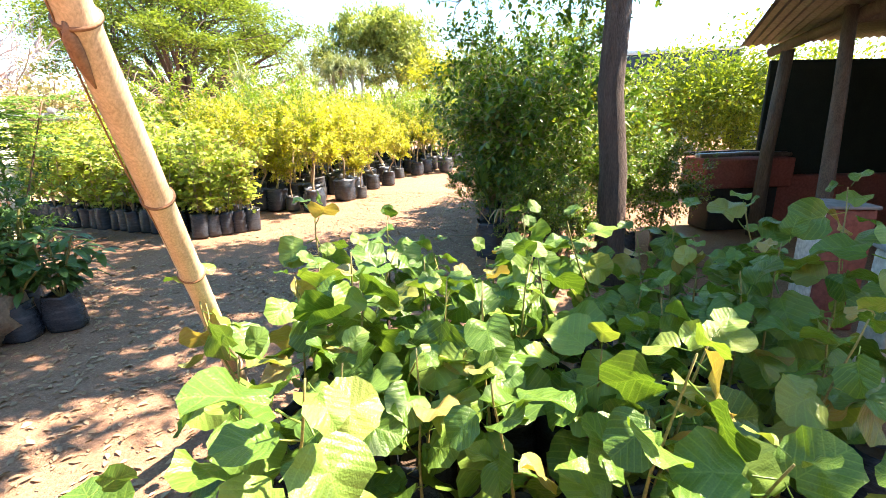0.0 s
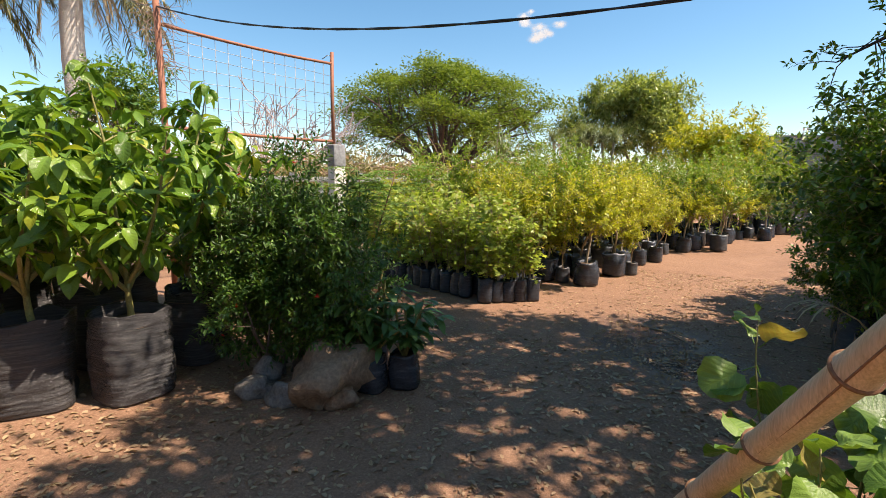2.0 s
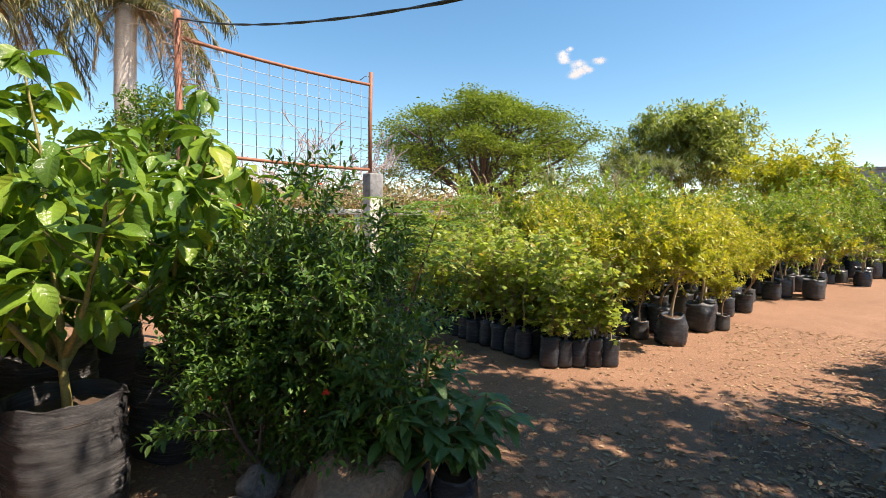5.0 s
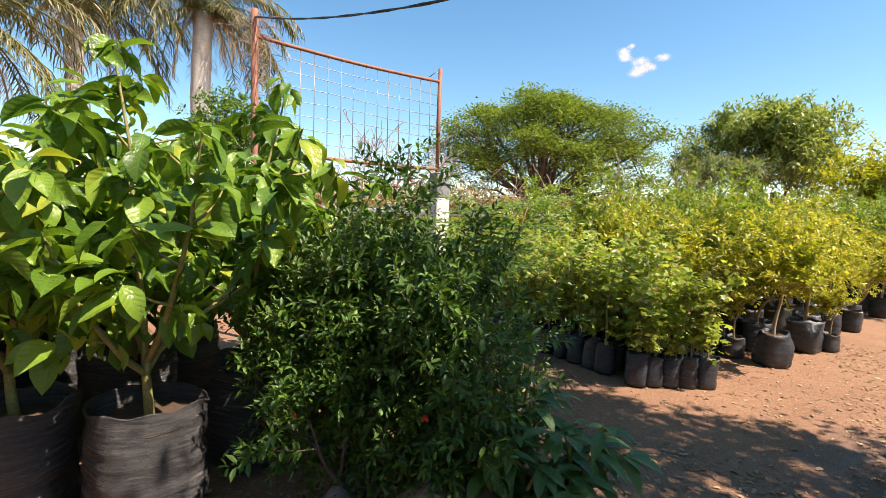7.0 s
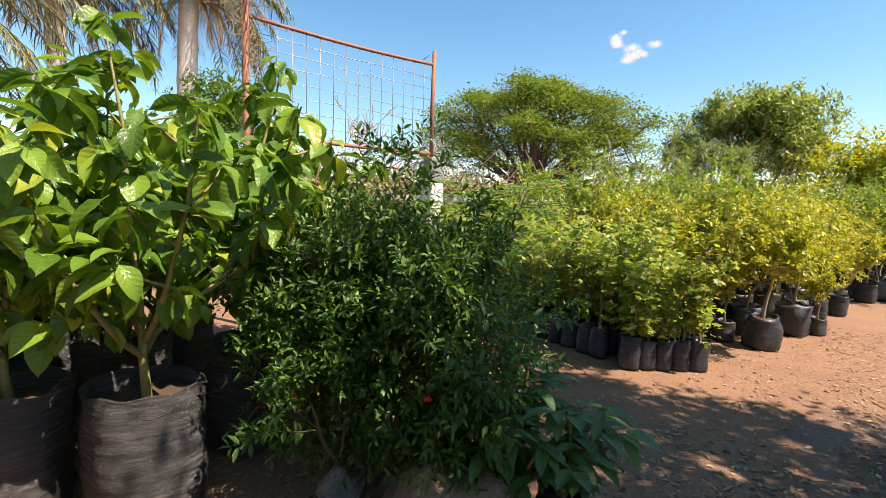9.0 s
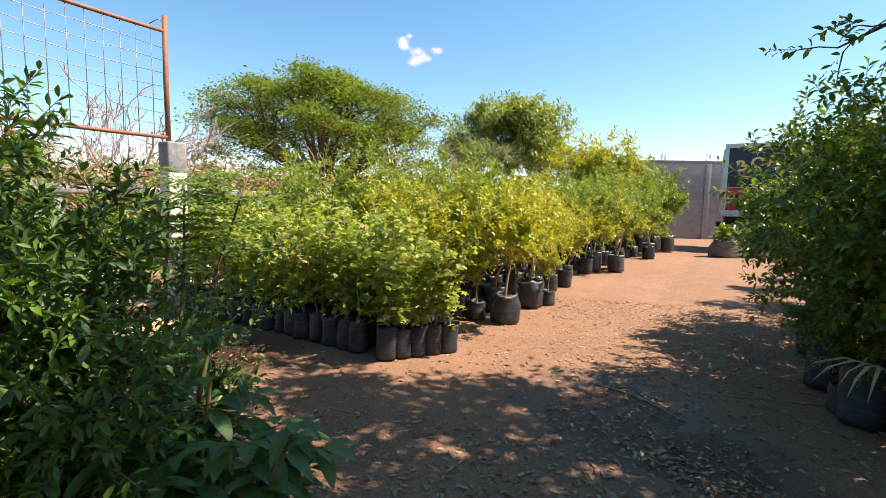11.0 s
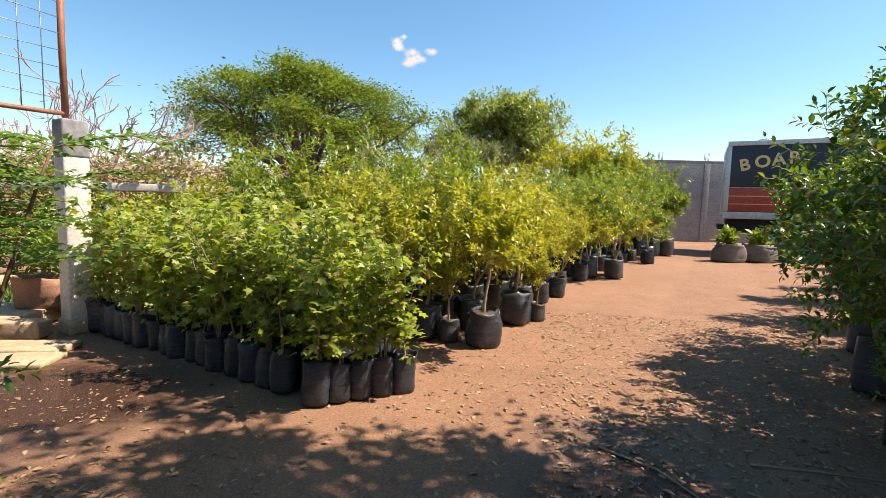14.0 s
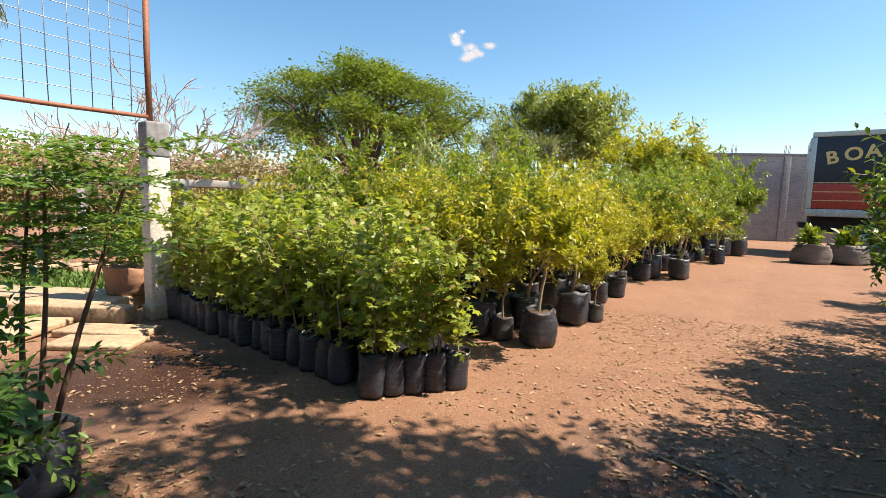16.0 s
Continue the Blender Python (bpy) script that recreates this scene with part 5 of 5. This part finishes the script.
def avocado(seed, h, single=True):
    gen = np.random.default_rng(seed)
    ob = thing("potted_avocado", Matrix(), "avocado tree with large glossy leaves in a big black bag", "potted plant", "avocado trees in big black bags")
    bh, br = 0.58, 0.24
    mesh_object("grow_bag", *bag_mesh(br, bh, seed, 0.03, 36, 64, 0.02, 0.5), DUSTY_PLASTIC, ob, "creased black plastic grow bag")
    mesh_object("soil", *soil_mesh(br * 0.97, bh * 0.86, seed), POT_SOIL, ob)
    stem = wander((0.02, 0, bh * 0.82), (gen.normal(0, 0.07), gen.normal(0, 0.07), 1), 0.3 if single else 0.1, 5, 0.11, gen)
    twigs, tufts = [], []
    for k in range(6):
        a = k * 1.257 + gen.normal(0, 0.25)
        top = h if k == 0 else bh + (h - bh) * gen.uniform(0.38, 0.82)
        out = 0.12 if k == 0 else gen.uniform(0.75, 1.15)
        start = stem[-1] if k % 2 else stem[-2]
        limb = wander(start, (math.cos(a) * out, math.sin(a) * out, 1), (top - start.z) * (1.0 + 0.35 * out), 6, 0.09, gen, 0.1)
        twigs.append(tube(limb, [0.016, 0.014, 0.012, 0.010, 0.008, 0.006, 0.004], 7, False))
        for j in range(2, 7):
            tufts.append((limb[j], (limb[j] - limb[j - 1]).normalized(), 4 if j < 6 else 9))
            if j in (2, 3, 4, 5):
                for _ in range(2 if k == 0 else 1):
                    b = gen.uniform(0, 6.28)
                    side = wander(limb[j], (math.cos(b), math.sin(b), 0.45), gen.uniform(0.14, 0.3), 3, 0.12, gen, 0.08)
                    twigs.append(tube(side, [0.007, 0.006, 0.005, 0.004], 5, False))
                    tufts.append((side[-1], (side[-1] - side[-2]).normalized(), 8))
    mesh_object("stem", *tube(stem, [0.022, 0.021, 0.02, 0.019, 0.018, 0.017], 9), GREEN_STEM, ob)
    spots = []
    for p, d, many in tufts:
        for _ in range(many + 1 if single else many + 4):
            a = gen.uniform(0, 6.28)
            spots.append((p + Vector(gen.normal(0, 0.025, 3)), Vector((math.cos(a) * 0.75, math.sin(a) * 0.75, gen.uniform(-1.6, 0.05))) + d * 0.25))
    if not single:
        mesh_object("branch", *merge(twigs), GREEN_STEM, ob)
        n = len(spots)
        mesh_object("foliage", *leaves("oval", np.array([tuple(q[0]) for q in spots]), np.array([tuple(q[1]) for q in spots]), gen.uniform(0.13, 0.21, n), 0.46, 0.3, gen), L_AVO, ob)
        return ob
    for q in twigs:
        mesh_object("branch", *q, GREEN_STEM, ob)
    shapes = [big_leaf(0.25, 0.12, 0.03, 0.22, q, L_AVO_NEAR) for q in range(3)]
    for p, d in spots:
        q = d.to_track_quat("X", "Z").to_matrix().to_4x4()
        sz = gen.uniform(0.11, 0.195)
        share("leaf", shapes[int(gen.integers(0, 3))], ob, Matrix.Translation(p) @ q @ pose(0, 0, 0, gen.normal(0, 22), 0, 0) @ Matrix.Diagonal((sz, sz, sz, 1)))
    return ob


def big_leaf(width, peak, wavy, fold, seed, mat=None, rows_=6):
    """One broad leaf with a midrib: length 1 along x."""
    key = "broad leaf %s %d" % ((mat or L_AVO).name, seed)
    verts, faces = [], []
    for i in range(rows_ + 1):
        t = i / rows_
        w = width * math.sin(math.pi * t ** (math.log(0.5) / math.log(0.35 + peak))) ** 0.8 if 0 < t < 1 else 0.0
        arch = -0.35 * t * t + 0.16 * t
        for s in (-1, -0.5, 0, 0.5, 1):
            z = arch + fold * abs(s) * 2 * w + wavy * abs(s) * math.sin(9 * t + seed * 2 + s)
            verts.append((0.12 + t * 0.88 if t else 0.12, s * w, z))
    for i in range(rows_):
        for k in range(4):
            a = i * 5 + k
            faces.append((a, a + 1, a + 6, a + 5))
    v, f = merge([(np.array(verts), faces), tube([(0, 0, -0.01), (0.13, 0, 0.015)], 0.012, 4, False)])
    me = bpy.data.meshes.new(key)
    me.from_pydata([tuple(q) for q in v.tolist()], [], f)
    me.materials.append(mat or L_AVO)
    me.shade_smooth()
    return me


L_BROAD = foliage("dark broad lance leaves", (0.025, 0.085, 0.022), (0.055, 0.145, 0.035), (0.12, 0.24, 0.06), 0.32, 0.36, veins=0.12)


def left_side():
    gen = np.random.default_rng(99)
    near = [avocado(400, 2.1), avocado(401, 1.85), avocado(402, 2.15)]
    for ob, (x, y, a) in zip(near, ((-4.12, 1.98, 0), (-4.5, 1.58, 60), (-4.35, 2.62, 10))):
        ob.matrix_basis = stand(x, y, a)
    back = [avocado(410, 2.05, False), avocado(411, 1.9, False)]
    for k, (x, y, a, q) in enumerate(((-4.95, 2.2, 130, 1.0), (-5.0, 1.4, 200, 1.0), (-4.9, 3.1, 250, 0.92), (-5.5, 1.9, 300, 1.05), (-5.5, 2.75, 20, 1.0), (-5.6, 1.0, 80, 1.05), (-4.85, 0.75, 140, 0.9), (-6.1, 1.5, 140, 1.05), (-6.2, 2.4, 200, 1.0), (-5.5, 3.5, 100, 0.9), (-6.2, 0.5, 10, 1.05))):
        if k < 2:
            back[k].matrix_basis = stand(x, y, a, q)
        else:
            copy_thing(back[k % 2], stand(x, y, a, q))
    # flowering bush
    ob = thing("flowering_bush", pose(-3.54, 2.74, 0), "dense dark green bush dotted with small red flowers", "bush")
    pieces, tips = [], []
    for i in range(9):
        a = i * 0.7
        (v, f), t = branching((0.1 * math.cos(a), 0.1 * math.sin(a), 0), (math.cos(a) * 0.55, math.sin(a) * 0.45, 1), 0.55, 0.016, 3, gen, (2, 3), 0.75, 0.72, 0.14, 0.01)
        pieces.append((v, f))
        tips += t
    mesh_object("stem", *merge(pieces), BARK, ob)
    tp, tw = tip_arrays(tips)
    body, twigs = [sprays(tp, tw, 0.1, 8, "oval", 0.05, 0.4, gen, 0.2, 0.35)], []
    for c, r, m, lumps in (((0, 0, 0.92), (0.95, 0.46, 0.82), 2400, 84), ((0.1, -0.1, 0.5), (0.75, 0.42, 0.45), 600, 24)):
        lp, lw = lump_points(c, r, m, gen, lumps, (0.13, 0.3), 0.5)
        lp[:, 2] = np.maximum(lp[:, 2], 0.04)
        lv, tg = sprays(lp, lw, 0.12, 10, "oval", 0.055, 0.38, gen, 0.25, 0.35, 0.0018)
        body.append(lv)
        twigs.append(tg)
    mesh_object("foliage", *merge(body), L_BUSH, ob)
    tagged(mesh_object("twig", *merge(twigs), BARK, ob), kind="stuff")
    n = 13
    d = gen.normal(0, 1, (n, 3))
    d /= np.linalg.norm(d, axis=1, keepdims=True)
    petals = mesh_object("flower", *leaves("star", np.zeros((3, 3)), np.array(((1, 0, 0.4), (-0.5, 0.8, 0.4), (-0.5, -0.8, 0.4))), np.full(3, 0.019), 1.0, 0.3, gen), RED_PETAL, ob, "small red flower")
    for k in range(n):
        at = Vector((0, 0, 0.86)) + Vector((d[k][0] * 0.95, d[k][1] * 0.55, d[k][2] * 0.76))
        m = Matrix.Translation(at) @ Vector(d[k]).to_track_quat("Z", "X").to_matrix().to_4x4()
        if k == 0:
            petals.matrix_basis = m
        else:
            share("flower", petals.data, ob, m)
    # broad-leaved plants in small bags before it
    shapes = [big_leaf(0.17, 0.1, 0.01, 0.1, 10 + q, L_BROAD) for q in range(2)]
    for x, y, s in ((-2.72, 2.76, 1.0), (-2.55, 2.92, 1.05), (-2.88, 2.96, 1.25), (-3.6, 3.72, 1.05)):
        pl = thing("potted_broadleaf", stand(x, y, 0, s), "leafy broad-leaved plant in a small black bag", "potted plant", "broad-leaved plants in small bags")
        mesh_object("grow_bag", *bag_mesh(0.11, 0.24, x), PLASTIC, pl, "black plastic grow bag")
        mesh_object("soil", *soil_mesh(0.105, 0.2, 1), POT_SOIL, pl)
        for k in range(8):
            pts = wander((0, 0, 0.18), (gen.normal(0, 0.3), gen.normal(0, 0.3), 1), gen.uniform(0.32, 0.52), 5, 0.1, gen)
            mesh_object("stem", *tube(pts, 0.007, 5, False), GREEN_STEM, pl)
            for j in range(2, 6):
                for _ in range(4):
                    a = gen.uniform(0, 6.28)
                    q = Vector((math.cos(a), math.sin(a), gen.uniform(-0.5, 0.5))).to_track_quat("X", "Z").to_matrix().to_4x4()
                    sz = gen.uniform(0.11, 0.18)
                    share("leaf", shapes[int(gen.integers(0, 2))], pl, Matrix.Translation(pts[j]) @ q @ Matrix.Diagonal((sz, sz, sz, 1)))
    for x, y, rx, ry, rz, sd, mt, lb in ((-2.92, 2.58, 0.36, 0.24, 0.24, 3, ROCK, "large smooth brown boulder edging the bed"), (-2.78, 2.5, 0.13, 0.1, 0.09, 4, ROCK, "brown stone beside the boulder"), (-3.1, 2.34, 0.125, 0.1, 0.085, 5, GREY_ROCK, "rounded grey stone edging the bed"), (-3.38, 2.33, 0.13, 0.1, 0.08, 6, GREY_ROCK, "flat grey stone edging the bed"), (-3.47, 2.52, 0.1, 0.09, 0.13, 7, GREY_ROCK, "upright grey stone edging the bed")):
        st = tagged(mesh_object("rock", *stone(rx, ry, rz, sd, 0.4), mt), lb, "rock", "stones edging the bush")
        st.matrix_basis = pose(x, y, -0.015, 0, 0, sd * 37)
    # feathery saplings by the kerb
    mo = thing("potted_moringa", pose(-3.82, 4.0, 0), "slender feathery-leaved saplings in a black bag", "potted plant")
    mesh_object("grow_bag", *bag_mesh(0.15, 0.3, 8), PLASTIC, mo, "black plastic grow bag")
    mesh_object("soil", *soil_mesh(0.145, 0.26, 1), POT_SOIL, mo)
    lv, tw = [], []
    for k in range(3):
        pts = wander((0.03 * k - 0.03, 0.04 * (k - 1), 0.24), (-0.05 + 0.16 * k, 0.05, 1), 1.15 + 0.1 * k, 8, 0.03, gen)
        mesh_object("stem", *tube(pts, [0.014 - 0.0011 * i for i in range(9)], 6), RED_STEM, mo)
        for j in range(5, 9):
            for _ in range(5):
                a = gen.uniform(0, 6.28)
                fr = wander(pts[j], (math.cos(a), math.sin(a), 0.5), gen.uniform(0.25, 0.5), 6, 0.08, gen, -0.12)
                tw.append(tube(fr, 0.0025, 3, False))
                for i in range(1, 7):
                    d = (fr[i] - fr[i - 1]).normalized()
                    sd = d.cross(Vector((0, 0, 1))).normalized()
                    for s in (-1, 1):
                        m = 7
                        base = np.array([tuple(fr[i] + sd * s * 0.016 * q) for q in range(1, m + 1)])
                        lv.append(leaves("small", base, np.tile(tuple(d + sd * s * 0.6), (m, 1)) + gen.normal(0, 0.3, (m, 3)), np.full(m, 0.036), 0.62, 0.2, gen))
    tagged(mesh_object("stalk", *merge(tw), GREEN_STEM, mo), kind="stuff")
    mesh_object("foliage", *merge(lv), L_MORINGA, mo)


L_MORINGA = foliage("feathery leaflets", (0.07, 0.16, 0.04), (0.13, 0.26, 0.06), (0.24, 0.38, 0.1), 0.45, 0.6)
left_side()

# ---- foreground: saplings and bamboo ----


def bamboo():
    ob = thing("bamboo_pole", Matrix(), "leaning dry bamboo pole with nodes and a long crack", "bamboo pole")
    a, d = Vector((-0.562, 0.794, 1.466)), Vector((0.21, -0.624, 0.75)).normalized()
    lo = -1.466 / d.z
    nodes = (0.0, -0.43, -0.76, -1.13, -1.5, 0.42, 0.83)
    ts = sorted(set([lo, 1.15] + [n + o for n in nodes for o in (-0.02, -0.008, 0, 0.008, 0.02)] + list(np.linspace(lo, 1.15, 24))))
    ts = [t for t in ts if lo <= t <= 1.15]
    rad = []
    for t in ts:
        near = min(abs(t - n) for n in nodes)
        rad.append(0.029 - 0.002 * t + (0.004 if near < 0.004 else 0.0015 if near < 0.012 else 0))
    mesh_object("culm", *tube([a + d * t for t in ts], rad, 20), BAMBOO, ob)
    for n in nodes[:5]:
        mesh_object("node_ring", *tube([a + d * (n - 0.003), a + d * (n + 0.003)], 0.031 - 0.002 * n + 0.005, 20), BAMBOO_DARK, ob)
    side = Vector((-0.25, -0.85, 0.2)).normalized()
    crack = [a + d * t + (side - d * side.dot(d)).normalized() * 0.0315 + Vector((0.006 * math.sin(t * 7), 0, 0)) for t in np.linspace(-0.75, 1.0, 24)]
    mesh_object("crack", *tube(crack, 0.0018, 4), BAMBOO_DARK, ob, "dark lengthwise crack")
    s2 = Vector((0.1, -0.95, 0.1))
    s2 = (s2 - d * s2.dot(d)).normalized()
    mesh_object("scar", *tube([a + d * q + s2 * (0.030 + 0.003 * math.sin(3.1 * (0.02 - q) / 0.12)) for q in np.linspace(0.01, -0.11, 6)], [0.003, 0.011, 0.012, 0.01, 0.006, 0.002], 8), BAMBOO_DARK, ob, "brown branch scar")


BAMBOO_DARK = surface("bamboo node brown", (0.16, 0.075, 0.035), (0.3, 0.15, 0.08), 20, 0.7, relief=0.4, distance=0.003)


def round_leaf(seed):
    """A broad, wavy-edged, nearly round leaf, length 1 along x."""
    gen = np.random.default_rng(seed)
    rings, segs = 4, 22
    verts, faces = [(0.55, 0, 0.0)], []
    for i in range(1, rings + 1):
        q = i / rings
        for k in range(segs):
            a = 2 * math.pi * k / segs
            r = 0.45 * (1 + 0.05 * math.cos(a) - 0.08 * math.cos(2 * a)) * (1 + (0.045 * math.sin(k * 2.9 + seed) if i == rings else 0))
            if abs(a - math.pi) < 0.16:
                r *= 0.8
            x, y = 0.55 + q * r * math.cos(a), q * r * math.sin(a) * 0.98
            z = 0.16 * abs(y) - 0.30 * (x - 0.3) ** 2 + 0.075 * q * q * math.sin(a * 3 + seed * 2) + 0.045 * q * math.sin(a * 5 + seed)
            verts.append((x, y, z))
    for k in range(segs):
        faces.append((0, 1 + k, 1 + (k + 1) % segs))
    for i in range(rings - 1):
        for k in range(segs):
            a, b = 1 + i * segs + k, 1 + i * segs + (k + 1) % segs
            faces.append((a, a + segs, b + segs, b))
    v, f = merge([(np.array(verts), faces), tube([(-0.15, 0, -0.06), (0.0, 0, -0.04), (0.14, 0, -0.005)], 0.014, 5, False)])
    me = bpy.data.meshes.new("round leaf %d" % seed)
    me.from_pydata([tuple(q) for q in v.tolist()], [], f)
    me.materials.append(L_BIG)
    me.shade_smooth()
    return me


def foreground():
    gen = np.random.default_rng(123)
    shapes = [round_leaf(q) for q in range(5)]
    spots = []
    for j in range(6):
        for i in range(9):
            x, y = -0.62 + 0.25 * i + 0.02 * j, 0.8 + 0.26 * j
            if math.hypot(x, y) < 0.85 or (i > 6 and j < 2):
                continue
            spots.append((x + gen.normal(0, 0.03), y + gen.normal(0, 0.03)))
    for k, (x, y) in enumerate(spots):
        h = gen.uniform(0.68, 0.9) + 0.06 * (y > 1.6) + (0.22 if abs(x - 1.35) < 0.15 and abs(y - 1.4) < 0.3 else 0)
        ob = thing("round_leaf_sapling", pose(x, y, 0, 0, 0, gen.uniform(0, 360)), "young sapling with broad round fresh green leaves", "sapling", "round-leaved saplings at the path edge")
        mesh_object("grow_bag", *bag_mesh(0.1, 0.24, k), PLASTIC, ob, "black plastic grow bag")
        mesh_object("soil", *soil_mesh(0.095, 0.2, k), POT_SOIL, ob)
        pts = wander((0, 0, 0.2), (gen.normal(0, 0.1), gen.normal(0, 0.1), 1), h - 0.2, 9, 0.06, gen)
        mesh_object("stem", *tube(pts, [0.006 - 0.0004 * i for i in range(10)], 6), GREEN_STEM, ob)
        for j in range(2, 10):
            for q in range(2):
                a = j * 2.4 + q * 2.9 + gen.normal(0, 0.4)
                sz = gen.uniform(0.11, 0.19) * (0.5 if j == 9 else 1)
                d = Vector((math.cos(a), math.sin(a), gen.normal(-0.05, 0.45) + (0.8 if j == 9 else 0)))
                rot = d.to_track_quat("X", "Z").to_matrix().to_4x4()
                share("leaf", shapes[int(gen.integers(0, 5))], ob, Matrix.Translation(Vector(pts[j]) + d.normalized() * 0.025) @ rot @ pose(0, 0, 0, gen.normal(0, 32), gen.normal(10, 20), 0) @ Matrix.Diagonal((sz, sz, sz, 1)))


bamboo()
foreground()


def clutter():
    gen = np.random.default_rng(55)
    n = 19000
    pos = np.stack([gen.uniform(-6, 2.5, n), gen.uniform(0.2, 9, n), np.zeros(n)], 1)
    pos[:4200] = np.stack([gen.uniform(-1.4, 1.8, 4200), gen.uniform(3.2, 9.0, 4200), np.zeros(4200)], 1)
    pos[4200:10200] = np.stack([gen.uniform(-4.6, -0.4, 6000), gen.uniform(0.9, 4.4, 6000), np.zeros(6000)], 1)
    pos[:, 2] = [ground_height(x, y) + 0.006 for x, y, _ in pos]
    ob = thing("leaf_litter", Matrix(), "scattered dry fallen leaves on the earth", "leaf litter", kind="stuff")
    d = gen.normal(0, 1, (n, 3)) * (1, 1, 0.15)
    mesh_object("dead_leaves", *leaves("oval", pos, d, gen.uniform(0.012, 0.055, n), 0.5, 0.25, gen), LITTER, ob)
    peb = thing("pebbles", Matrix(), "small pebbles and clods on the red earth", "pebbles", kind="stuff")
    base = [stone(1, 0.8, 0.6, 60 + i, 0.3, 1) for i in range(4)]
    bits = []
    for i in range(8500):
        v, f = base[i % 4]
        x, y = (gen.uniform(-6, 2.5), gen.uniform(0.0, 9)) if i % 3 else (gen.uniform(-1.5, 1.2), gen.uniform(3.4, 6.5))
        s = gen.uniform(0.002, 0.009) * (2.4 if gen.random() < 0.05 else 1)
        a = gen.uniform(0, 6.28)
        c, sn = math.cos(a), math.sin(a)
        bits.append((v @ np.array(((c, sn, 0), (-sn, c, 0), (0, 0, 1))) * s + (x, y, ground_height(x, y) - 0.2 * s), f))
    mesh_object("stones", *merge(bits), CLOD, peb)
    for pts in (((-1.12, 5.35), (-0.85, 5.15), (-0.62, 4.75)), ((-0.35, 5.3), (0.0, 5.33), (0.55, 5.3))):
        st = thing("stick", Matrix(), "thin dry stick lying on the ground", "stick")
        mesh_object("twig", *tube([(x, y, ground_height(x, y) + 0.008) for x, y in pts], [0.008, 0.006, 0.004], 6), PALE_STEM, st)


CLOD = surface("earth clods", (0.15, 0.085, 0.05), (0.34, 0.205, 0.13), 25, 0.95, relief=0.5, distance=0.01)
clutter()
